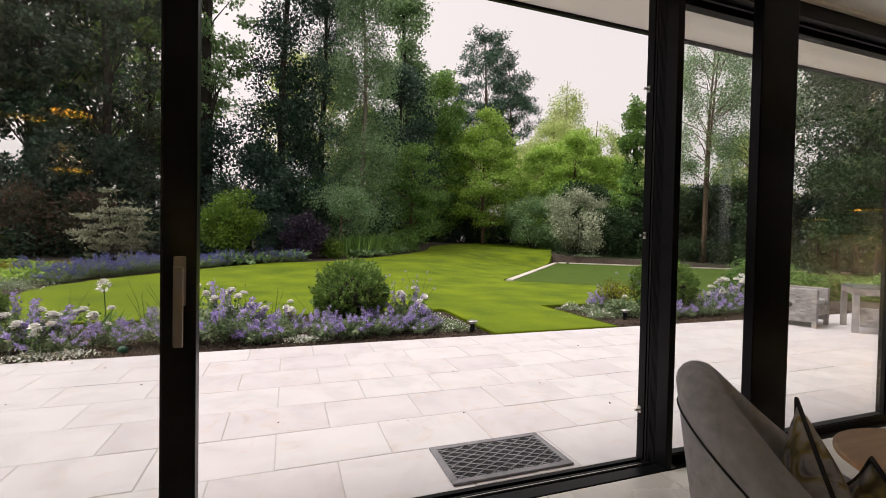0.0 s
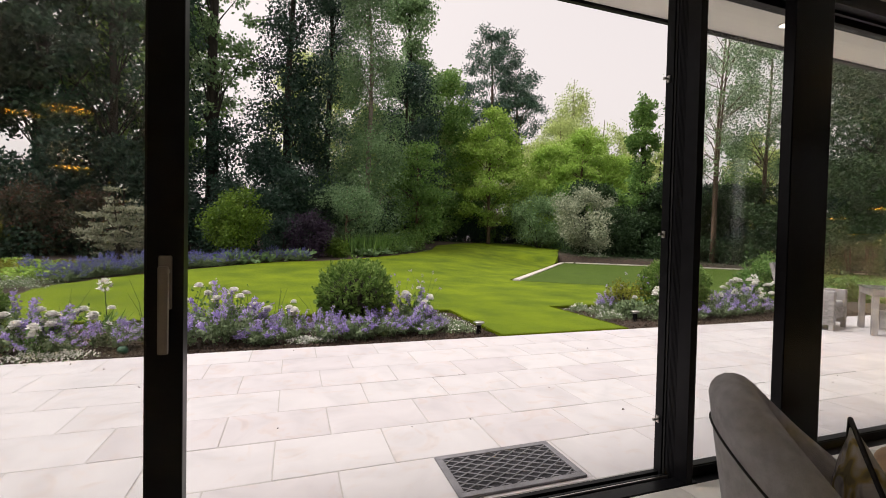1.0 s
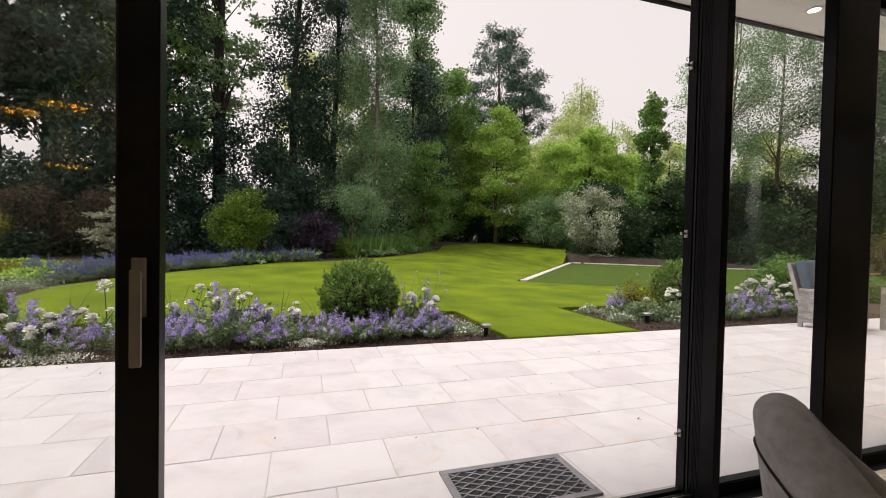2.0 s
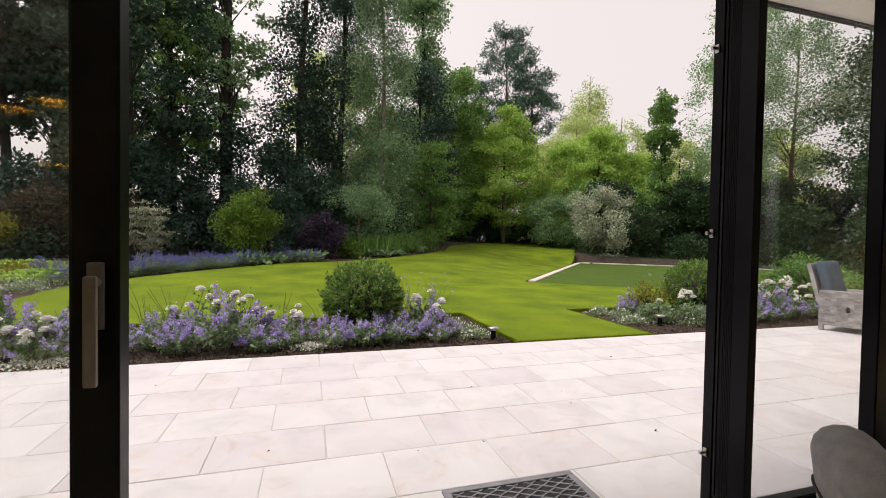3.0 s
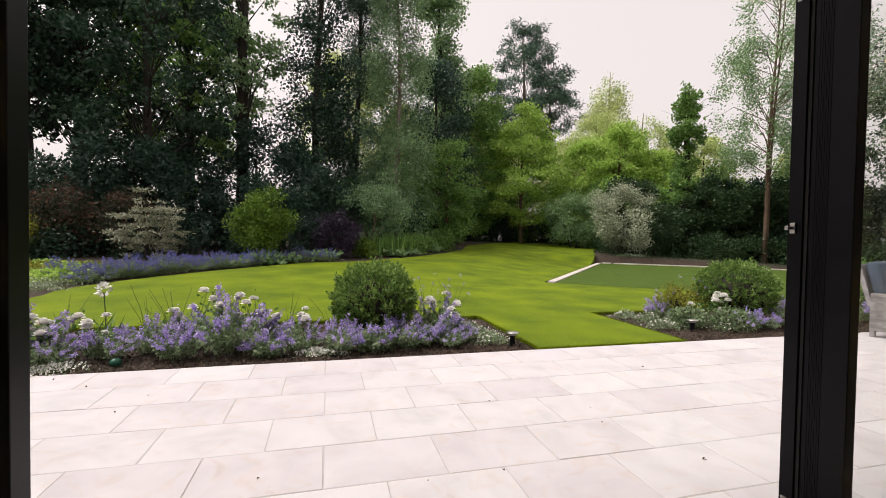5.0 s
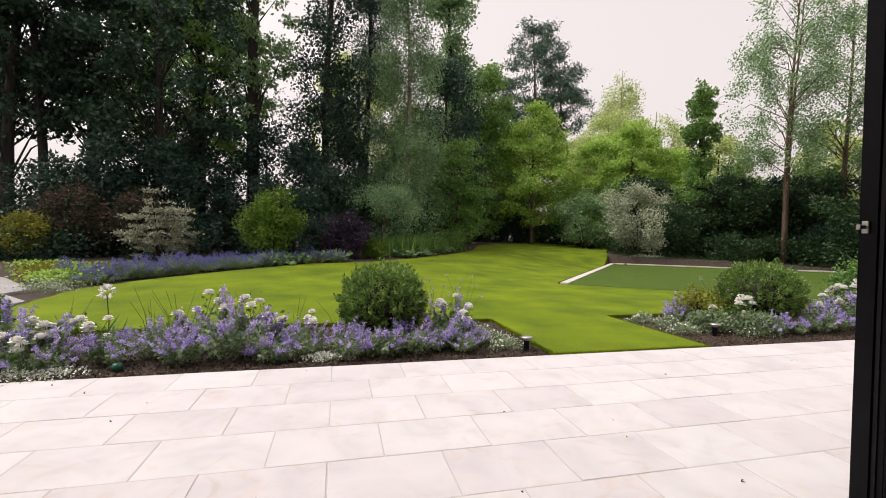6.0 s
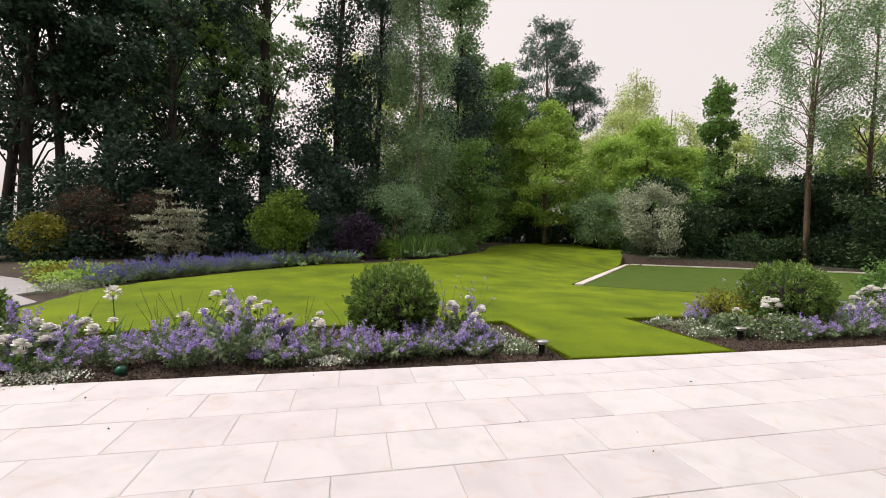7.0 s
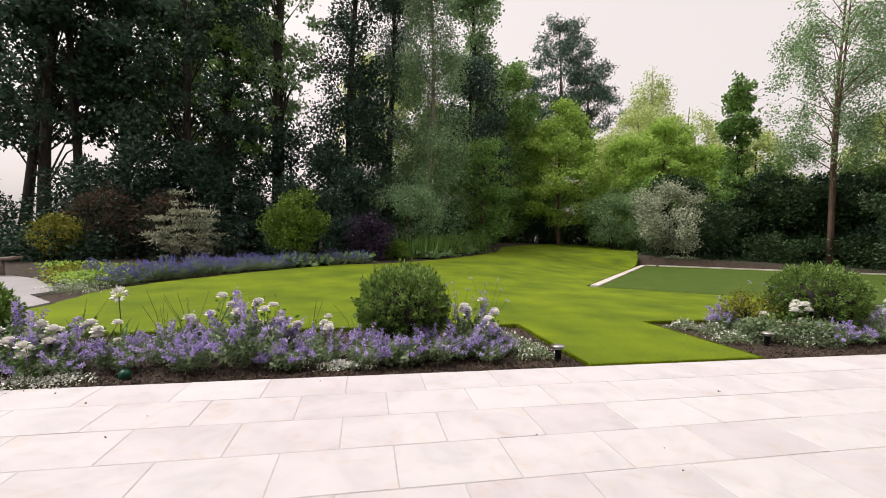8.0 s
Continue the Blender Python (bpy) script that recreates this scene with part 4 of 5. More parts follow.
LAV = "sprawling catmint with lavender flower spikes spilling over the mulch"
rr = random.Random(4)
left_row = [(-4.55, 0.75), (-3.75, 0.45), (-3.15, 0.75), (-2.75, 0.45), (-2.3, 0.65), (-1.9, 0.85), (-1.55, 0.5), (-1.15, 0.7), (-0.8, 0.95), (-0.65, 0.45), (-0.3, 0.6), (0.12, 0.40), (0.55, 0.36), (0.86, 0.40), (1.25, 0.62), (1.5, 0.5), (1.75, 0.8), (1.45, 0.9), (-1.4, 1.15), (-2.5, 1.2), (-3.3, 1.25)]
right_row = [(5.55, 1.55), (5.9, 1.75), (6.35, 0.55), (6.75, 0.5), (7.2, 0.55), (7.65, 0.6), (8.15, 0.7), (8.6, 0.8), (9.1, 0.7), (9.6, 0.8), (8.4, 1.4), (9.0, 1.5), (10.2, 0.8), (10.9, 0.9)]
first = [catmint((0, 0, 0), 0.47, 0.46, 20 + k, M_PURPLE, LAV, 44) for k in range(5)]
low = catmint((0, 0, 0), 0.32, 0.22, 31, M_PURPLE, LAV, 34)
spare = first + [low]
for k, (x, y) in enumerate(left_row + right_row):
    src = low if (x, y) in ((0.55, 0.36), (-0.65, 0.45)) else first[k % 5]
    y -= 0.11 if x < 2 and y < 0.9 and (x, y) not in ((0.12, 0.40), (0.55, 0.36), (0.86, 0.40)) else 0.0
    s = rr.uniform(0.66, 1.2)
    m = pose(x, y, ground_z(x, y) - 0.005, 0, 0, rr.uniform(0, 360)) @ Matrix.Diagonal((s, s, s * rr.uniform(0.85, 1.2), 1))
    if src in spare:
        src.matrix_basis = m
        spare.remove(src)
    else:
        copy_thing(src, m)


def rose_bloom(bm, rng, at, size):
    """One double rose: rings of cupped petals."""
    for ring, (count, r, lift) in enumerate(((4, 0.30, 0.72), (5, 0.55, 0.66), (6, 0.8, 0.45), (7, 0.95, 0.12))):
        for k in range(count):
            a = 2 * math.pi * (k + 0.4 * ring) / count + rng.uniform(-0.2, 0.2)
            d, side = Vector((math.cos(a), math.sin(a), 0)), Vector((-math.sin(a), math.cos(a), 0))
            c, up = Vector(at), Vector((0, 0, size * lift))
            w = size * (0.26 + 0.2 * r)
            q = [c + d * size * 0.06, c + d * size * r * 0.5 - side * w + up * 0.6, c + d * size * r * 0.78 - side * w * 0.55 + up * 0.95,
                 c + d * size * r * 0.78 + side * w * 0.55 + up * 0.95, c + d * size * r * 0.5 + side * w + up * 0.6]
            bm.faces.new([bm.verts.new(v) for v in q])


def rose_bush(at, height, blooms, seed, label="white shrub rose in flower among catmint"):
    rng = np.random.default_rng(seed)
    r = base("rose_bush", at, label, "rose", "white roses")
    spots = []
    for k in range(blooms):
        a, out = rng.uniform(0, 6.28), rng.uniform(0.03, 0.24)
        h = height * rng.uniform(0.5, 1.0)
        tip = (math.cos(a) * out, math.sin(a) * out, h)
        mid = (tip[0] * 0.4, tip[1] * 0.4, h * 0.55)
        part("stem", tube(bmesh.new(), [(0, 0, 0), mid, tip], [0.006, 0.005, 0.003], 5), M_STEM, r)
        for j in range(1 + (k % 3 == 0)):
            flower = bmesh.new()
            rose_bloom(flower, rng, (tip[0] + rng.normal() * 0.025, tip[1] + rng.normal() * 0.025, h + rng.normal() * 0.015), rng.uniform(0.062, 0.10))
            part("bloom", flower, M_WHITEPETAL, r, "creamy white double bloom")
        s = np.linspace(0.3, 1, 16)[:, None]
        spots.append(s * np.array(tip) + rng.normal(size=(16, 3)) * 0.055)
    part("foliage", quads("foliage", leaves(rng, np.concatenate(spots), 0.055, 0.034, None, 1.0)), M_ROSELEAF, r)
    return r


for k, (x, y, h, b) in enumerate(((-2.8, 0.55, 0.53, 5), (-2.5, 0.62, 0.5, 4), (-3.1, 0.5, 0.46, 4), (-1.55, 0.95, 0.7, 6), (-1.2, 0.9, 0.62, 4), (-0.8, 0.72, 0.56, 4), (-0.42, 0.78, 0.58, 4), (-2.85, 0.25, 0.34, 3),
                                   (1.55, 0.95, 0.58, 7), (1.7, 0.7, 0.42, 3), (5.95, 0.95, 0.5, 5), (6.2, 0.8, 0.42, 3), (8.25, 0.95, 0.62, 8), (8.75, 1.05, 0.66, 9), (8.5, 0.6, 0.5, 5), (9.3, 1.0, 0.6, 5), (7.75, 0.9, 0.5, 4))):
    rose_bush((x, y, -0.01), h, b, 60 + k)


def agapanthus(at, height, seed):
    rng = np.random.default_rng(seed)
    a = base("agapanthus", at, "white agapanthus head on a tall green stem", "flower plant", "white agapanthus")
    part("stem", tube(bmesh.new(), [(0, 0, 0), (0.02, 0, height * 0.5), (0.0, 0.0, height)], [0.008, 0.007, 0.006], 6), M_STEM, a)
    d = unit(rng.normal(size=(90, 3)) + np.array([0, 0, 0.25]))
    part("flower_head", quads("flower_head", np.concatenate([leaves(rng, d * 0.045 + np.array([0, 0, height + 0.02]), 0.05, 0.022, d, 0.25)])), M_WHITEPETAL, a, "round white flower head")
    p = np.repeat(np.array([[0.0, 0.0, 0.0]]), 26, 0) + rng.normal(size=(26, 3)) * 0.03 * np.array([1, 1, 0])
    w = rng.normal(size=(26, 3)) * np.array([0.5, 0.5, 0.0]) + np.array([0, 0, 1])
    part("foliage", quads("foliage", leaves(rng, p, 0.42, 0.028, w, 0.1, 0.1)), M_MIDLEAF, a, "strap-shaped leaves")
    return a


agapanthus((-2.55, 1.1, -0.01), 0.66, 91)
agapanthus((8.05, 1.75, -0.01), 0.66, 92)
agapanthus((9.6, 1.6, -0.01), 0.6, 93)


def tall_stems(at, height, seed, count, label, head):
    """Thin see-through stems, some with a small head."""
    rng = np.random.default_rng(seed)
    g = base("verbena" if head else "grass_clump", at, label, "plant")
    for k in range(count):
        a, out = rng.uniform(0, 6.28), rng.uniform(0.05, 0.42)
        h = height * rng.uniform(0.5, 1.0)
        tip = (math.cos(a) * out, math.sin(a) * out, h)
        part("stem", tube(bmesh.new(), [(tip[0] * 0.1, tip[1] * 0.1, 0), (tip[0] * 0.45, tip[1] * 0.45, h * 0.6), tip], [0.0035, 0.003, 0.0018], 4), M_STEM, g)
        if head:
            p = np.array([tip]) + rng.normal(size=(12, 3)) * 0.012
            part("flower_head", quads("flower_head", leaves(rng, p, 0.018, 0.014, None, 1.0)), M_PURPLE, g, "tiny mauve flower head")
    return g


for k, (x, y, h, c) in enumerate(((-2.1, 1.15, 0.75, 8), (-1.75, 0.95, 0.8, 9), (-1.0, 1.0, 0.72, 8), (-0.5, 1.2, 0.66, 7), (0.05, 1.3, 0.6, 6), (-3.0, 1.2, 0.7, 8))):
    tall_stems((x, y, -0.01), h, 120 + k, c, "upright dark grass seed stems", False)
for k, (x, y, h) in enumerate(((1.35, 1.25, 0.92), (1.75, 1.35, 0.88), (6.2, 1.4, 0.8))):
    tall_stems((x, y, -0.01), h, 130 + k, 9, "airy verbena stems with mauve heads", True)


def ground_cover(at, spread, seed, mat, flower, label, height=0.09, n=900):
    rng = np.random.default_rng(seed)
    g = base("ground_cover", at, label, "plant", "low edging plants")
    p = rng.normal(size=(n, 3)) * np.array([spread, spread * 0.6, 0])
    p[:, 2] = rng.uniform(0.005, height, n) * np.exp(-(p[:, 0] ** 2 + p[:, 1] ** 2) / (2 * spread ** 2))
    part("foliage", quads("foliage", leaves(rng, p, 0.03, 0.018, None, 1.0)), mat, g)
    if flower:
        q = p[rng.choice(n, n // 5 if height > 0.1 else n)] + np.array([0, 0, 0.03 if height > 0.1 else 0.012])
        part("bloom", quads("bloom", leaves(rng, q, 0.024, 0.02, np.array([0, 0, 0.4]), 1.0)), flower, g, "small white flowers")["kind"] = "stuff"
    return g


WG = "low grey-green edging plant with small white flowers"
for k, (x, y, s) in enumerate(((-2.85, 0.22, 0.17), (-2.6, 0.2, 0.14), (-0.15, 0.35, 0.10), (0.05, 0.3, 0.08), (2.0, 0.75, 0.16), (2.05, 0.45, 0.13), (5.05, 1.75, 0.14), (5.2, 1.35, 0.15), (5.05, 0.85, 0.13), (5.5, 1.1, 0.2), (5.75, 0.9, 0.16), (6.0, 0.55, 0.16), (1.95, 1.2, 0.14))):
    ground_cover((x, y, -0.005), s, 150 + k, M_NEPETA, M_WHITEPETAL, WG, 0.16 if x > 1 else 0.05, 500 if x > 1 else 420)


def bark_chips():
    rng = np.random.default_rng(8)
    n = 32000
    x = np.where(rng.uniform(size=n) < 0.62, rng.uniform(-5.2, 2.48, n), rng.uniform(4.72, 11, n))
    y = 0.02 + 2.15 * rng.uniform(0, 1, n) ** 1.7
    p = np.stack([x, y, rng.uniform(-0.03, 0.004, n)], 1)
    return quads("bark_chips", leaves(rng, p, 0.028, 0.014, None, 1.0, 0.1) + np.array([0, 0, 0.006]))


tagged(part("bark_chips", bark_chips(), M_CHIP), "loose dark bark chips covering the flower beds", "mulch", kind="stuff")


# ---- shrubs and far border ----
def shrub(name, at, size, seed, mat, label, n=6000, leaf=(0.10, 0.06), clump=0.35, tiers=0, m=46, group="", category="shrub", lift=0.0):
    """A many-stemmed shrub of leafy clumps; size is its half width, half depth and height. tiers: flat layered branches."""
    rng = np.random.default_rng(seed)
    s = base(name, at, label, category, group)
    a, b, h = size
    d = unit(rng.normal(size=(m, 3)))
    f = rng.uniform(0.45, 1.0, (m, 1)) ** 0.6
    c = d * f * np.array([a, b, h / 2]) * 0.84 + np.array([0, 0, h / 2 + lift])
    c += rng.normal(size=c.shape) * 0.08 * min(a, h)
    c[:, 2] = np.maximum(c[:, 2], 0.12 * h)
    rad = rng.uniform(0.55, 1.15, m) * clump * min(a, b, h / 1.6)
    if tiers:
        level = np.round(c[:, 2] / h * tiers) / tiers * h
        c[:, 2] = level + rng.normal(size=m) * 0.02 * h
        p, off = clumps(rng, c, rad * 1.05, n, 0.10)
    else:
        p, off = clumps(rng, c, rad, n, 0.8)
    stray = rng.uniform(size=n) < 0.3
    p[stray] += rng.normal(size=(int(stray.sum()), 3)) * np.array([0.09, 0.09, 0.012 if tiers else 0.08]) * min(a, h)
    p[:, 2] = np.maximum(p[:, 2], 0.02)
    axis = off * (0.6 if not tiers else 0.9) + np.array([0, 0, 0.15])
    for k in range(0, m, 5 if m < 60 else 10):
        e = c[k]
        part("stem", tube(bmesh.new(), [(0.06 * e[0], 0.06 * e[1], -0.05), (e[0] * 0.45, e[1] * 0.45, e[2] * 0.6), tuple(e)], [0.035, 0.022, 0.008], 5), M_BARK, s)
    part("foliage", quads("foliage", leaves(rng, p, leaf[0], leaf[1], axis, 0.8)), mat, s)
    return s


def put(x, y, dz=-0.03):
    return (x, y, ground_z(x, y) + dz)


shrub("dogwood", put(-5.6, 11.2), (1.25, 1.0, 2.2), 201, M_VARIEGATED, "tiered variegated dogwood with cream-edged leaves", 4600, (0.10, 0.05), 0.22, 9, 120)
shrub("photinia", put(-9.0, 13.4), (1.35, 1.2, 2.75), 202, M_REDLEAF, "red-tipped photinia shrub in the border", 7000, (0.11, 0.05), 0.45)
shrub("photinia", put(-7.0, 13.2), (1.0, 1.0, 2.5), 203, M_REDLEAF, "red-tipped photinia shrub in the border", 4500, (0.11, 0.05), 0.45)
shrub("golden_shrub", put(-9.7, 11.9), (0.75, 0.7, 1.6), 204, M_GOLDLEAF, "golden-leaved shrub in the border", 4000, (0.09, 0.05), 0.45)
shrub("bay_shrub", put(-2.3, 11.9), (1.0, 0.95, 2.7), 205, M_BAYLEAF, "dense upright yellow-green shrub", 9000, (0.10, 0.055), 0.42)
shrub("smoke_bush", put(0.3, 13.9), (1.0, 0.9, 1.85), 206, M_PURPLELEAF, "dark purple-leaved smoke bush", 5000, (0.09, 0.06), 0.45)
shrub("grey_shrub", put(-0.75, 14.4), (0.95, 0.9, 1.9), 207, M_COOLLEAF, "greyish green shrub beside the purple one", 4500, (0.08, 0.04), 0.45)
shrub("small_shrub", put(1.5, 14.3), (0.6, 0.6, 0.8), 208, M_BAYLEAF, "rounded green shrub at the lawn edge", 3500, (0.09, 0.045), 0.45)
shrub("small_shrub", put(4.3, 16.9), (1.0, 0.8, 1.0), 209, M_MIDLEAF, "rounded green shrub at the lawn edge", 3500, (0.09, 0.045), 0.45)
shrub("small_shrub", put(6.1, 18.9), (1.0, 0.8, 1.1), 210, M_MIDLEAF, "pale green perennial clump at the lawn edge", 3500, (0.12, 0.05), 0.45)
shrub("variegated_shrub", put(18.0, 18.9), (2.4, 1.9, 4.6), 211, M_GREYVAR, "tall silver-variegated shrub beside the turf", 15000, (0.13, 0.07), 0.38)
shrub("green_shrub", put(19.7, 18.4), (1.9, 1.5, 3.2), 212, M_HEDGE, "mid-green shrub beside the turf", 8000, (0.14, 0.07), 0.4)
shrub("blue_green_shrub", put(17.8, 24.6), (2.6, 2.2, 4.0), 213, M_BIRCHLEAF, "glossy blue-green shrub behind the lawn", 9000, (0.17, 0.08), 0.4)
shrub("laurel", put(14.3, 31.0), (1.5, 1.0, 2.1), 220, M_DARKLEAF, "dark evergreen laurel at the far end of the lawn", 4500, (0.17, 0.1), 0.5)
shrub("spirea", (5.95, 1.45, -0.01), (0.42, 0.36, 0.62), 216, M_GOLDLEAF, "loose yellow-green shrub in the flower bed", 1500, (0.045, 0.03), 0.5)
shrub("spirea", (5.6, 0.95, -0.01), (0.34, 0.3, 0.32), 217, M_NEPETA, "low grey-green shrub in the flower bed", 1300, (0.045, 0.028), 0.5)
shrub("spirea", (6.1, 0.6, -0.01), (0.32, 0.26, 0.34), 218, M_NEPETA, "low grey-green shrub in the flower bed", 1300, (0.045, 0.028), 0.5)
shrub("juniper", (11.9, 2.6, 0), (1.1, 0.9, 0.95), 214, M_MIDLEAF, "spreading bright green shrub beyond the terrace", 6000, (0.09, 0.035), 0.45)
shrub("juniper", (14.2, 2.2, 0), (1.6, 0.9, 0.6), 215, M_MIDLEAF, "spreading bright green shrub beyond the terrace", 6000, (0.09, 0.035), 0.45)


def hedge(at, long, deep, high, turn, seed, mat, label, n=16000, leaf=(0.16, 0.09)):
    """A loose, uneven evergreen screen."""
    rng = np.random.default_rng(seed)
    hd = base("hedge", at, label, "hedge", turn=turn)
    m = int(long * 7)
    c = np.stack([rng.uniform(-long / 2, long / 2, m), rng.uniform(-deep / 2, deep / 2, m), high * rng.uniform(0.03, 0.95, m) ** 1.15], 1)
    c[:, 2] *= 1 + 0.10 * np.sin(c[:, 0] * 1.1 + seed) + 0.06 * np.sin(c[:, 0] * 2.7)
    rad = rng.uniform(0.5, 1.0, m) * 0.95
    p, off = clumps(rng, c, rad, int(n * 0.8), 0.85)
    p[:, 2] = np.maximum(p[:, 2], 0.03)
    part("foliage", quads("foliage", leaves(rng, p, leaf[0] * 1.12, leaf[1] * 1.12, off * 0.7 + np.array([0, -0.2, 0.1]), 0.8)), mat, hd)
    for k in range(0, m, 8):
        e = c[k]
        part("stem", tube(bmesh.new(), [(e[0] * 0.98, 0.2, -0.1), (e[0], e[1] * 0.5, e[2] * 0.5), tuple(e)], [0.06, 0.04, 0.012], 5), M_BARK, hd)
    return hd


hedge(put(22.6, 18.3), 10, 2.6, 4.6, -38, 301, M_HEDGE, "dark evergreen screen behind the turf", 42000)
hedge(put(29.5, 12.6), 10, 2.6, 4.8, -42, 302, M_COOLLEAF, "dark evergreen screen behind the turf", 36000)
hedge(put(26.2, 16.2), 9, 2.6, 4.9, -40, 313, M_HEDGE, "dark evergreen screen behind the turf", 36000)
hedge(put(29.5, 17.0), 14, 2.6, 5.6, -40, 314, M_COOLLEAF, "tall dark evergreen screen behind the birch", 30000, (0.2, 0.1))
hedge((22.2, 16.9, 0.25), 12, 1.0, 1.5, -40, 312, M_HEDGE, "low dark evergreen planting behind the turf", 14000, (0.13, 0.08))
hedge(put(24.8, 20.2), 14, 2.4, 5.6, -38, 303, M_MIDLEAF, "tall mixed green screen behind the turf", 32000, (0.2, 0.1))
hedge(put(15.0, 32.0), 24, 2.8, 5.2, -4, 304, M_MIDLEAF, "dark shrubbery at the far end of the lawn", 44000, (0.22, 0.12))
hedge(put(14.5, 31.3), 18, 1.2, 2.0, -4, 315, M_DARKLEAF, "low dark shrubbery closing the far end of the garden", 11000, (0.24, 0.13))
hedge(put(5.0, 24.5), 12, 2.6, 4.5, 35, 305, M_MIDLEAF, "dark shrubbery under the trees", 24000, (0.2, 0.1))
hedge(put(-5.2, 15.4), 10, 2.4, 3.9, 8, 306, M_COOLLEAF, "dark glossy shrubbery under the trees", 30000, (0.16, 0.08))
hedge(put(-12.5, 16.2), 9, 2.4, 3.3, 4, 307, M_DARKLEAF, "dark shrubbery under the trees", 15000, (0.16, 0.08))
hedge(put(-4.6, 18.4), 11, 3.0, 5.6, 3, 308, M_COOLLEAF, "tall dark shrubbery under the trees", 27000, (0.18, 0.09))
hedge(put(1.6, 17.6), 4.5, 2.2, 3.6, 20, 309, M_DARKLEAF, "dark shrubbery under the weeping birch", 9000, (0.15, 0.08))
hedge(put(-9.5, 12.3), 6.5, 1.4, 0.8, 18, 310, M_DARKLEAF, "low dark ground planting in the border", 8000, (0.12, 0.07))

# the long blue-flowered border along the lawn
border = catmint((0, 0, 0), 0.62, 0.62, 401, M_BLUE, "blue-flowered catmint along the lawn edge", 80)
border_b = catmint((0, 0, 0), 0.60, 0.5, 402, M_BLUE, "blue-flowered catmint along the lawn edge", 80)
fresh = {border, border_b}
rr = random.Random(9)
for k in range(30):
    f = k / 29
    y = 6.9 + 5.3 * f
    x = edge_at(LEFT_EDGE, y) - 0.45 - 0.75 * (k % 2)
    src = border if k % 3 else border_b
    m = pose(x, y + rr.uniform(0, 0.3), ground_z(x, y) - 0.02, 0, 0, rr.uniform(0, 360)) @ Matrix.Diagonal((0.95, 0.95, rr.uniform(0.8, 1.05), 1))
    if src in fresh:
        src.matrix_basis = m
        fresh.remove(src)
    else:
        copy_thing(src, m)


def broad_plant(at, seed, mat, label, spread=0.4, n=150, leaf=(0.2, 0.14)):
    rng = np.random.default_rng(seed)
    b = base("hosta", at, label, "plant", "broad leaved border plants")
    p = rng.normal(size=(n, 3)) * np.array([spread * 0.5, spread * 0.5, 0])
    p[:, 2] = rng.uniform(0.05, 0.32, n)
    part("foliage", quads("foliage", leaves(rng, p, leaf[0], leaf[1], p * np.array([2.2, 2.2, 0]) + np.array([0, 0, 0.25]), 0.35)), mat, b)
    return b


for k, (x, y) in enumerate(((-6.1, 6.9), (-6.6, 7.4), (-5.9, 7.6), (-6.9, 8.2), (-6.3, 8.3), (-5.6, 8.3), (-7.4, 8.6))):
    broad_plant(put(x, y, -0.01), 500 + k, M_GOLDLEAF if k % 2 else M_LIMELEAF, "lime-green lady's mantle and hosta clump", 0.5, 520, (0.075, 0.06))
for k, (x, y) in enumerate(((-1.6, 11.6), (-2.2, 11.0), (3.0, 14.9), (3.7, 15.7), (5.2, 17.6), (-0.2, 12.6))):
    broad_plant(put(x, y, -0.01), 520 + k, M_BIRCHLEAF, "broad-leaved hosta at the lawn edge", 0.5, 180)
for k, (x, y) in enumerate(((-5.75, 5.9), (-6.05, 6.3), (-5.8, 6.55), (17.2, 17.6), (17.9, 17.3))):
    ground_cover(put(x, y, 0.0), 0.28, 540 + k, M_NEPETA, M_WHITEPETAL, WG, 0.2, 700)
for k in range(11):
    x, y = 15.95 + 0.72 * k, 18.0 - 0.61 * k
    ground_cover((x, y, max(0.0, ground_z(x, y)) - 0.02), 0.42, 560 + k, M_HEDGE, None, "low dark evergreen ground cover behind the turf edging", 0.42, 620)
rng = np.random.default_rng(77)
for x, y, h in ((2.6, 14.9, 0.9), (3.2, 15.5, 0.9), (5.0, 17.9, 0.8)):
    iris = base("iris_clump", put(x, y, 0), "upright sword-leaved iris clump", "plant", "iris clumps")
    p = rng.normal(size=(220, 3)) * np.array([0.4, 0.25, 0])
    part("foliage", quads("foliage", leaves(rng, p, h, 0.045, np.array([0, 0, 1.0]), 0.14, 0.03)), M_MIDLEAF, iris)


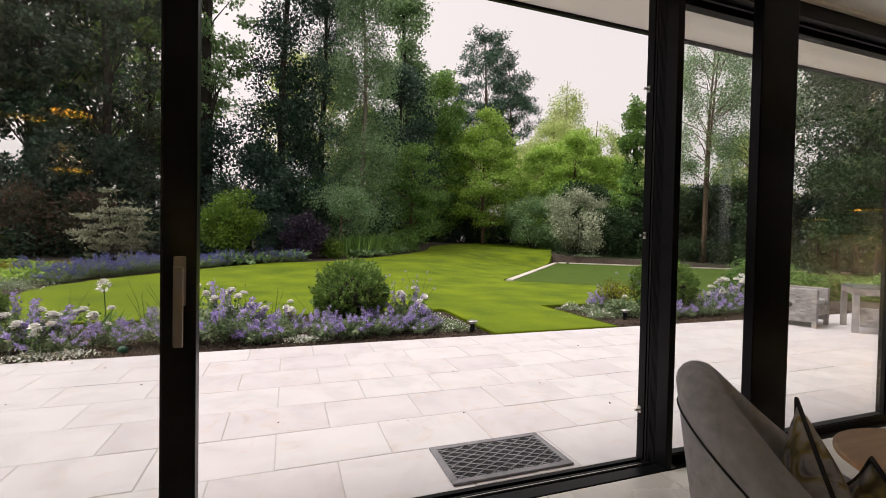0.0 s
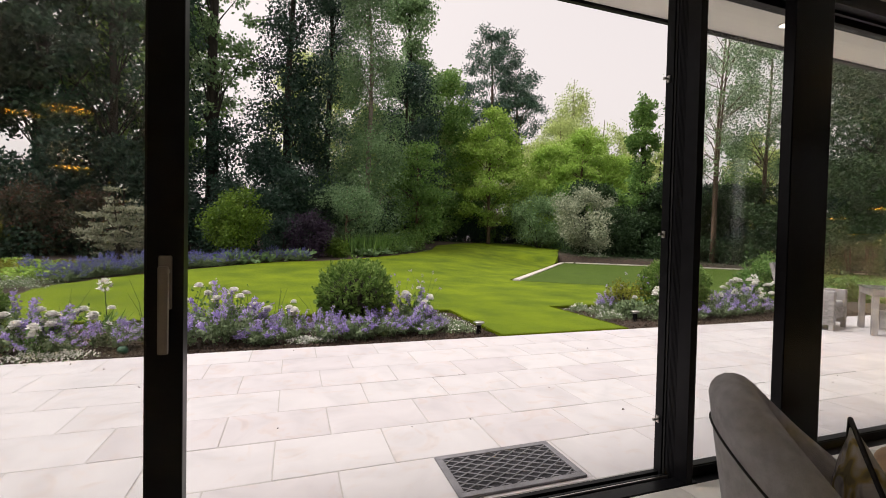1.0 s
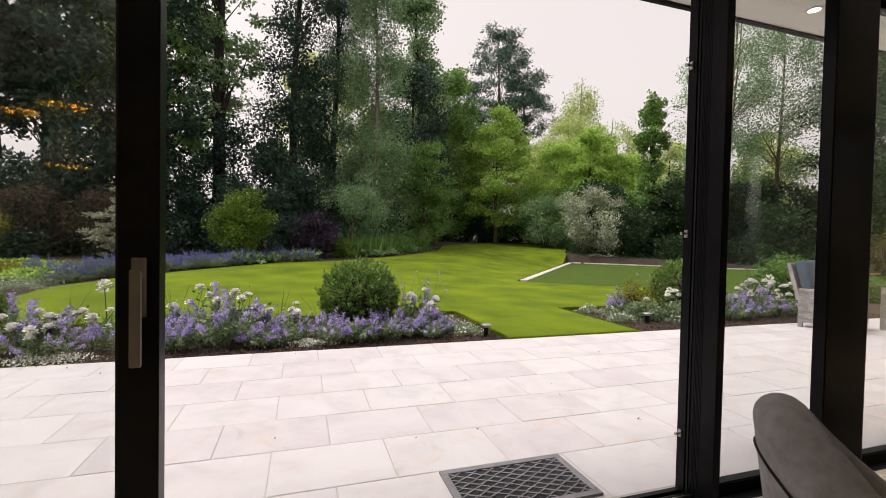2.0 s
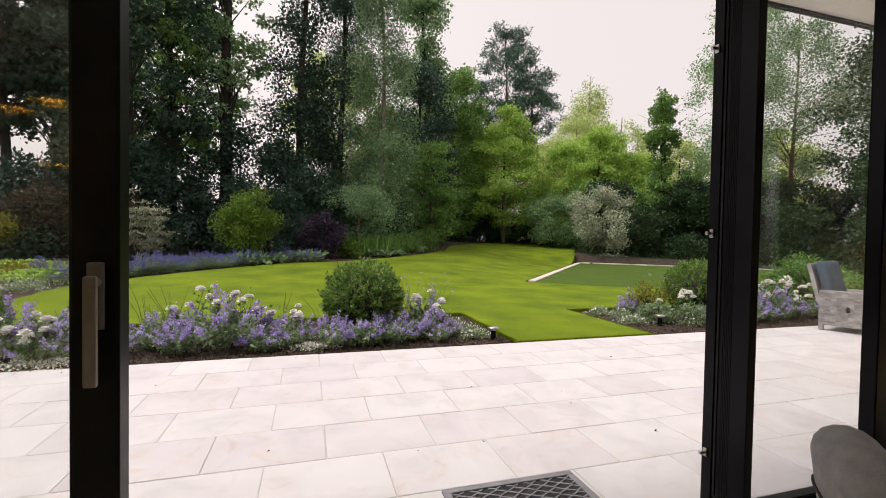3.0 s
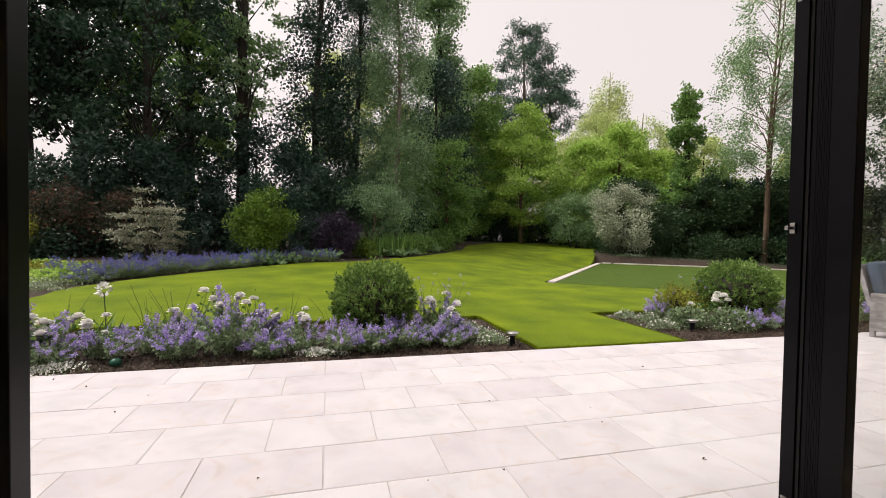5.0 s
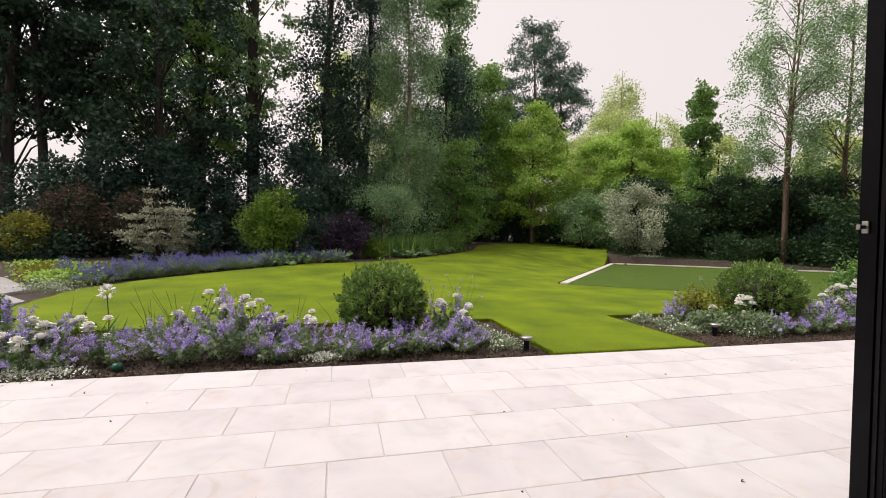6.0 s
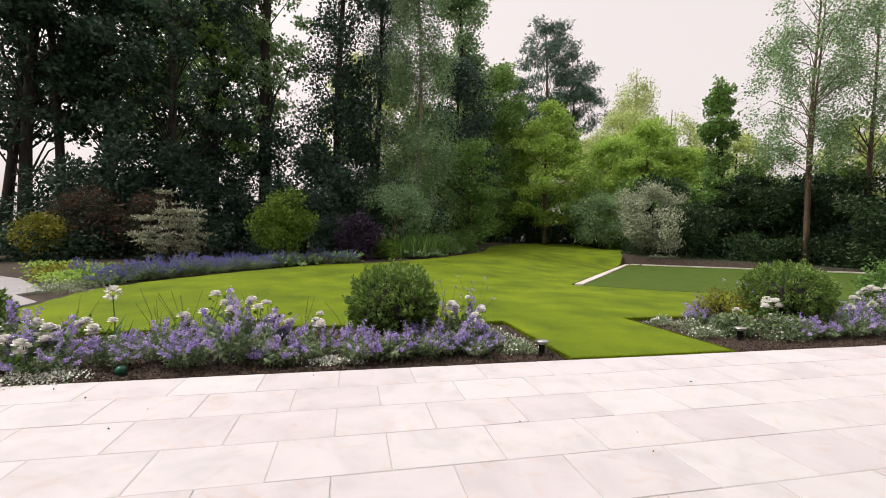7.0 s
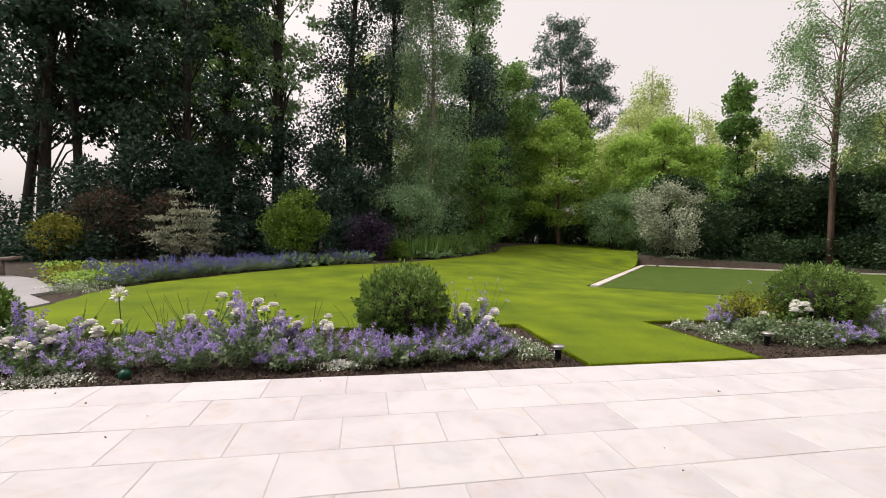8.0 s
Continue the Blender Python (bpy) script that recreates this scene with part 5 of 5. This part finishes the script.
# ---- trees ----
def tree(name, at, height, trunk_r, crown, seed, mat, bark, label, n=16000, leaf=(0.2, 0.13), clump=1.0, m=70, bare=0.25, lean=(0, 0), squash=0.7, droop=0.0, second=None, profile="round"):
    """A tapered trunk with limbs and a crown of many leafy clumps. crown: half width; bare: share of the trunk without leaves."""
    rng = np.random.default_rng(seed)
    t = base(name, at, label, "tree")
    wood = bmesh.new()

    def spine(f):
        return np.array([lean[0] * f + 0.02 * height * math.sin(f * 5 + seed) * f, lean[1] * f + 0.015 * height * math.cos(f * 4 + seed) * f, height * f])

    fs = [i / 9 for i in range(10)]
    tube(wood, [tuple(spine(f) - (0, 0, 0.2 * (f == 0))) for f in fs], [trunk_r * (1.25 if f == 0 else 1) * (1 - 0.9 * f) + 0.01 for f in fs], 10)
    if second:
        twin = tube(bmesh.new(), [tuple(spine(f) * (1, 1, 0.93) + np.array([second * (0.25 + f * 0.9), 0.1 * f, -0.2 * (f == 0)])) for f in fs], [trunk_r * 0.85 * (1 - 0.9 * f) + 0.01 for f in fs], 10)
        part("stem", twin, bark, t, smooth=True)
    cs, rs = [], []
    for k in range(m):
        f = bare + (0.97 - bare) * rng.uniform(0, 1) ** 0.85
        g = (f - bare) / (1 - bare)
        wide = {"round": math.sin(math.pi * min(0.97, 0.12 + 0.86 * g)) ** 0.6, "cone": 1.02 - 0.92 * g, "oval": math.sin(math.pi * min(0.98, 0.22 + 0.77 * g)) ** 0.9, "column": 0.85 - 0.45 * g, "umbrella": 0.45 + 0.75 * math.sin(math.pi * min(1, g * 1.05))}[profile]
        a = rng.uniform(0, 6.283)
        r = crown * wide * rng.uniform(0.25, 1.0) ** 0.6
        c = spine(f) + np.array([math.cos(a) * r, math.sin(a) * r, -droop * r + float(np.clip(rng.normal(), -1.5, 1.0)) * 0.018 * height])
        c[2] = max(c[2], bare * height * 0.5 + 0.3)
        cs.append(c)
        rs.append(clump * rng.uniform(0.6, 1.25))
        if k % 3 == 0:
            s = spine(max(0.1, f - 0.10 - 0.05 * wide))
            limb = tube(bmesh.new(), [tuple(s), tuple((s + c) / 2 + np.array([0, 0, 0.12 * r + 0.3 * droop * r]) + rng.normal(size=3) * 0.10 * r), tuple(c)], [trunk_r * 0.20 * (1 - 0.7 * f) + 0.012, trunk_r * 0.12 * (1 - 0.7 * f) + 0.009, 0.007], 5)
            part("limb", limb, bark, t)
    cs, rs = np.array(cs), np.array(rs)
    p, off = clumps(rng, cs, rs, n, squash)
    p += rng.normal(size=p.shape) * np.array([1, 1, 0.6]) * clump * 0.34 * rng.uniform(0, 1, (n, 1))
    if droop:
        p[:, 2] -= rng.exponential(droop, n) * rs.mean()
        p[:, 2] = np.maximum(p[:, 2], 0.4)
    part("trunk", wood, bark, t, smooth=True)
    part("crown", quads("crown", leaves(rng, p, leaf[0], leaf[1], off * 0.5 + np.array([0, 0, -0.25]), 0.8)), mat, t)
    return t


DARK = "tall dark woodland tree with a leafy crown"
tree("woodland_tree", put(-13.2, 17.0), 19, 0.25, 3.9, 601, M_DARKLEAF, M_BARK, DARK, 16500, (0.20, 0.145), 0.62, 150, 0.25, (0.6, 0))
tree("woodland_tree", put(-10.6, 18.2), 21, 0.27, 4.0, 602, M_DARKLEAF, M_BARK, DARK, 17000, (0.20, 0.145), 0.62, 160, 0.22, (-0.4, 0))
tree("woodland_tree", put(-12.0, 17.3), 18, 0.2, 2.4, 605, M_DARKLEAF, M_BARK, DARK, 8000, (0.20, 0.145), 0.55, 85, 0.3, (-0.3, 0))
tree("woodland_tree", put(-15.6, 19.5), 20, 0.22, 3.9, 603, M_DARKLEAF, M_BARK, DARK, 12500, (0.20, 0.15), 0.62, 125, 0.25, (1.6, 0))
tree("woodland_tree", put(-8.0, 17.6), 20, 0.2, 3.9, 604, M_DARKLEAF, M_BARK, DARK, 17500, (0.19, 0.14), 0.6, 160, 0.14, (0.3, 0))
# brighter leaf colour stands in for sunlight on the trees behind
tree("woodland_tree", put(-12.2, 21.0), 19, 0.2, 3.8, 641, M_MIDLEAF, M_BARK, "woodland tree with leaves coloured a brighter, sunlit green", 9000, (0.22, 0.16), 0.66, 110, 0.3)
tree("woodland_tree", put(-7.0, 20.8), 20, 0.2, 3.2, 642, M_MIDLEAF, M_BARK, DARK, 9000, (0.24, 0.18), 0.55, 130, 0.12)
tree("poplar", put(-4.3, 19.8), 23, 0.36, 2.2, 606, M_BIRCHLEAF, M_BARK, "tall ivy-stemmed poplar with an open crown", 12000, (0.17, 0.13), 0.5, 130, 0.3, (0.4, 0))
tree("woodland_tree", put(-0.6, 20.4), 22, 0.26, 2.6, 607, M_COOLLEAF, M_BARK, "tall grey-green tree with dense upright crown", 26000, (0.17, 0.12), 0.95, 90, 0.10, profile="column")
tree("spruce", put(1.6, 23.0), 19, 0.25, 2.8, 608, M_PINELEAF, M_BARK, "dark spruce behind the birch", 22000, (0.2, 0.06), 0.9, 90, 0.08, squash=0.4, droop=0.25, profile="cone")
tree("weeping_birch", put(3.5, 18.8), 17.5, 0.16, 2.5, 609, M_WEEPLEAF, M_BIRCH, "weeping birch with long trailing foliage by the lawn", 36000, (0.13, 0.075), 0.7, 110, 0.16, squash=0.9, droop=1.0, profile="column")
tree("poplar", put(8.3, 28.5), 25, 0.28, 2.6, 610, M_BIRCHLEAF, M_BARK, "tall pale-leaved poplar behind the lawn", 18000, (0.22, 0.16), 0.95, 75, 0.2, profile="column")
tree("conifer", put(7.2, 24.5), 12.5, 0.22, 2.4, 611, M_COOLLEAF, M_BARK, "broad dark green tree behind the lawn", 18000, (0.18, 0.11), 0.95, 70, 0.08)
tree("broadleaf_tree", put(11.6, 31.5), 15, 0.25, 3.4, 612, M_MIDLEAF, M_BARK, "rounded green tree behind the lawn", 20000, (0.24, 0.16), 0.9, 110, 0.06)
tree("young_tree", put(15.2, 28.2), 11.4, 0.14, 3.2, 613, M_LIMELEAF, M_BROWNBARK, "young yellow-green tree with layered branches on the lawn", 17000, (0.20, 0.14), 0.75, 150, 0.14, squash=0.4, profile="oval")
tree("acer", put(2.1, 16.0), 3.3, 0.07, 1.55, 614, M_WEEPLEAF, M_BROWNBARK, "small round-headed grey-green tree at the lawn edge", 9000, (0.09, 0.055), 0.5, 60, 0.25)
tree("broadleaf_tree", put(6.8, 20.4), 6.4, 0.1, 1.8, 615, M_MIDLEAF, M_BROWNBARK, "small mid-green tree at the lawn edge", 11000, (0.15, 0.1), 0.55, 90, 0.14, squash=0.5)
tree("scots_pine", put(23.6, 47.0), 27, 0.35, 4.2, 671, M_PINELEAF, M_BROWNBARK, "tall dark scots pine behind the other trees", 20000, (0.4, 0.1), 1.0, 100, 0.4, squash=0.5, profile="umbrella")
tree("scots_pine", put(27.0, 46.0), 22.5, 0.3, 3.6, 672, M_PINELEAF, M_BROWNBARK, "tall dark scots pine behind the other trees", 14000, (0.4, 0.1), 1.0, 80, 0.4, squash=0.5, profile="umbrella")
tree("willow", put(23.6, 30.5), 12.0, 0.2, 3.3, 616, M_OLIVELEAF, M_BROWNBARK, "pale olive-leaved tree behind the lawn", 24000, (0.2, 0.09), 0.8, 130, 0.04)
tree("weeping_birch", put(29.5, 37.0), 18.5, 0.2, 3.0, 617, M_OLIVELEAF, M_BIRCH, "distant pale birch with fine foliage", 15000, (0.22, 0.12), 0.9, 70, 0.2, squash=0.9, droop=0.6, profile="column")
tree("broadleaf_tree", put(20.6, 27.5), 8.6, 0.16, 2.6, 618, M_LIMELEAF, M_BROWNBARK, "light green small tree behind the lawn", 18000, (0.2, 0.12), 0.75, 100, 0.04)
tree("broadleaf_tree", put(25.4, 25.4), 8.0, 0.16, 2.6, 619, M_LIMELEAF, M_BROWNBARK, "light green small tree behind the screen", 18000, (0.2, 0.12), 0.75, 140, 0.04, squash=0.6)
tree("broadleaf_tree", put(27.2, 29.0), 12.0, 0.18, 3.4, 643, M_OLIVELEAF, M_BROWNBARK, "pale green tree behind the screen", 20000, (0.2, 0.1), 0.8, 120, 0.05)
tree("broadleaf_tree", put(22.4, 25.6), 10.0, 0.16, 2.6, 644, M_LIMELEAF, M_BROWNBARK, "light yellow-green tree behind the screen", 18000, (0.18, 0.12), 0.6, 150, 0.05, squash=0.6)
tree("birch", put(24.3, 14.9), 18.0, 0.12, 3.2, 620, M_BIRCHLEAF, M_BROWNBARK, "twin-stemmed birch with airy foliage behind the turf", 22000, (0.12, 0.075), 0.5, 150, 0.38, (0.5, 0), 0.9, 0.7, 0.35)
tree("birch", put(29.0, 15.2), 16.0, 0.16, 3.0, 621, M_WEEPLEAF, M_BROWNBARK, "slim tree with airy green foliage behind the turf", 15000, (0.14, 0.085), 0.7, 90, 0.36, (0.2, 0), 0.9, 0.3)
tree("broadleaf_tree", put(27.6, 8.6), 12.5, 0.2, 3.4, 622, M_HEDGE, M_BARK, "spreading green tree beyond the terrace", 22000, (0.16, 0.1), 1.0, 80, 0.12, squash=0.45)
tree("broadleaf_tree", put(22.4, 5.2), 9.5, 0.2, 3.2, 623, M_HEDGE, M_BARK, "spreading dark green tree beyond the terrace", 20000, (0.14, 0.09), 0.9, 80, 0.16, squash=0.4)
tree("broadleaf_tree", put(34.0, 10.0), 14, 0.25, 4.0, 624, M_DARKLEAF, M_BARK, "dark green tree beyond the terrace", 16000, (0.22, 0.14), 1.2, 70, 0.08)
hedge(put(27.0, 6.4), 14, 2.4, 3.4, -70, 311, M_HEDGE, "dark hedge beyond the terrace", 26000)


def ivy_column(at, height, seed):
    """A dead stem wrapped in ivy, with a clipped-looking top."""
    rng = np.random.default_rng(seed)
    t = base("ivy_clad_trunk", at, "old trunk wrapped in dense ivy with bare twigs", "tree")
    wood = bmesh.new()
    tube(wood, [(0, 0, -0.2), (0.1, 0, height * 0.5), (0.0, 0, height * 0.97)], [0.3, 0.22, 0.15], 10)
    c, r = [], []
    for k in range(60):
        f = (rng.uniform(0.83, 0.985), rng.uniform(0.68, 0.79), rng.uniform(0.35, 0.66))[k % 3]
        wide = (0.95, 1.35, 0.7)[k % 3]
        a = rng.uniform(0, 6.28)
        c.append((math.cos(a) * wide * 0.6, math.sin(a) * wide * 0.6, f * height))
        r.append(0.36)
    for k in range(34):
        a, z = rng.uniform(0, 6.28), rng.uniform(0.5, 0.9) * height
        d = np.array([math.cos(a), math.sin(a) * 0.6, rng.uniform(0.0, 0.5)])
        e = rng.uniform(1.2, 2.6)
        part("twig", tube(bmesh.new(), [(0, 0, z * 0.97), tuple(d * e * 0.55 + (0, 0, z + 0.25)), tuple(d * e + (0, 0, z + 0.2))], [0.014, 0.009, 0.004], 4), M_BARK, t)
        c.append(tuple(d * e * rng.uniform(0.5, 1.0) + (0, 0, z + 0.2)))
        r.append(0.09)
    p, off = clumps(rng, np.array(c), np.array(r), 9000, 0.9)
    part("trunk", wood, M_BARK, t)
    part("ivy", quads("ivy", leaves(rng, p, 0.15, 0.12, off + np.array([0, 0, -0.2]), 0.6)), M_MIDLEAF, t, "dense green ivy")
    return t


ivy_column(put(22.4, 18.9), 10.9, 650)

# woodland further back, thinner towards the west where sky shows through
far_a = tree("woodland_tree", put(-27, 27), 19, 0.3, 4.6, 660, M_DARKLEAF, M_BARK, "distant dark woodland tree", 13000, (0.32, 0.2), 1.3, 60, 0.2)
far_b = tree("woodland_tree", put(2, 38), 18, 0.3, 5.0, 661, M_OLIVELEAF, M_BARK, "distant green woodland tree", 9500, (0.42, 0.27), 1.1, 110, 0.04)
rr = random.Random(21)
for x, y in ((-35, 31), (-10, 30)):
    s = rr.uniform(0.8, 1.1)
    copy_thing(far_a, pose(x, y, ground_z(x, y), 0, 0, rr.uniform(0, 360)) @ Matrix.Diagonal((s, s, s, 1)))
for x, y, s in ((8, 42, 0.8), (15, 44, 0.72), (20, 38, 0.62), (24, 36, 0.6), (28, 34, 0.58), (17, 36, 0.62), (13.5, 35, 0.66), (33, 40, 0.7), (36, 31, 0.62), (38, 22, 0.6), (40, 12, 0.7), (40, 3, 0.75), (30, 29, 0.5), (12, 38, 0.75), (22, 33, 0.5)):
    copy_thing(far_b, pose(x, y, ground_z(x, y), 0, 0, rr.uniform(0, 360)) @ Matrix.Diagonal((s, s, s, 1)))


# ---- paving slabs and floor tiles ----
def slab_meshes(name, w, d, thick, count, seed, chip):
    out = []
    r = random.Random(seed)
    for k in range(count):
        bm = boxes(((-w / 2, -d / 2, -thick), (w / 2, d / 2, 0)))
        top = [e for e in bm.edges if all(v.co.z > -0.001 for v in e.verts)]
        bmesh.ops.bevel(bm, geom=top, offset=chip, segments=1, affect="EDGES")
        for v in bm.verts:
            v.co.x += r.uniform(-1, 1) * 0.0015
            v.co.y += r.uniform(-1, 1) * 0.0015
        me = bpy.data.meshes.new(name)
        bmesh.ops.recalc_face_normals(bm, faces=bm.faces)
        bm.to_mesh(me)
        bm.free()
        out.append(me)
    return out


rr = random.Random(31)
for k in range(26):
    rng = np.random.default_rng(900 + k)
    bit = base("fallen_leaf", (rr.uniform(-3.2, 5.2), -rr.uniform(0.1, 3.2), 0.0032), "small brown fallen scrap of leaf on the paving", "leaf", "scraps on the paving", turn=rr.uniform(0, 360))
    part("blade", quads("blade", leaves(rng, np.zeros((3, 3)), rr.uniform(0.012, 0.03), 0.009, np.array([1.0, 0, 0.05]), 0.25, 0.12)), M_CHIP, bit)

paving = base("patio", (0, 0, 0), "pale sandstone paving slabs laid in staggered rows", "paving", kind="structure")
shapes = slab_meshes("slab", 0.688, 0.4915, 0.012, 6, 3, 0.0025)
for me in shapes:
    me.materials.append(M_STONE)
rr = random.Random(14)
for row in range(7):
    y = -0.25 - 0.5 * row
    shift = 0.31 if row % 2 else -0.03
    for k in range(-10, 23):
        x = shift + 0.348 + 0.696 * k
        s = part("slab", rr.choice(shapes), None, paving)
        s.matrix_basis = pose(x, y, rr.uniform(-0.0015, 0.0015), rr.uniform(-0.12, 0.12), rr.uniform(-0.1, 0.1), rr.choice((0, 180)))

tiles = slab_meshes("tile", 0.896, 0.896, 0.012, 1, 5, 0.0015)
tiles[0].materials.append(M_TILE)
for ix in range(-7, 8):
    for iy in range(8):
        x, y = ix * 0.9 + 0.3, -4.245 - iy * 0.9
        if ROOM_L + 0.45 <= x <= ROOM_R - 0.45 and y > ROOM_B + 0.45:
            t = part("tile", tiles[0], None, floor)
            t.matrix_basis = pose(x, y, F)
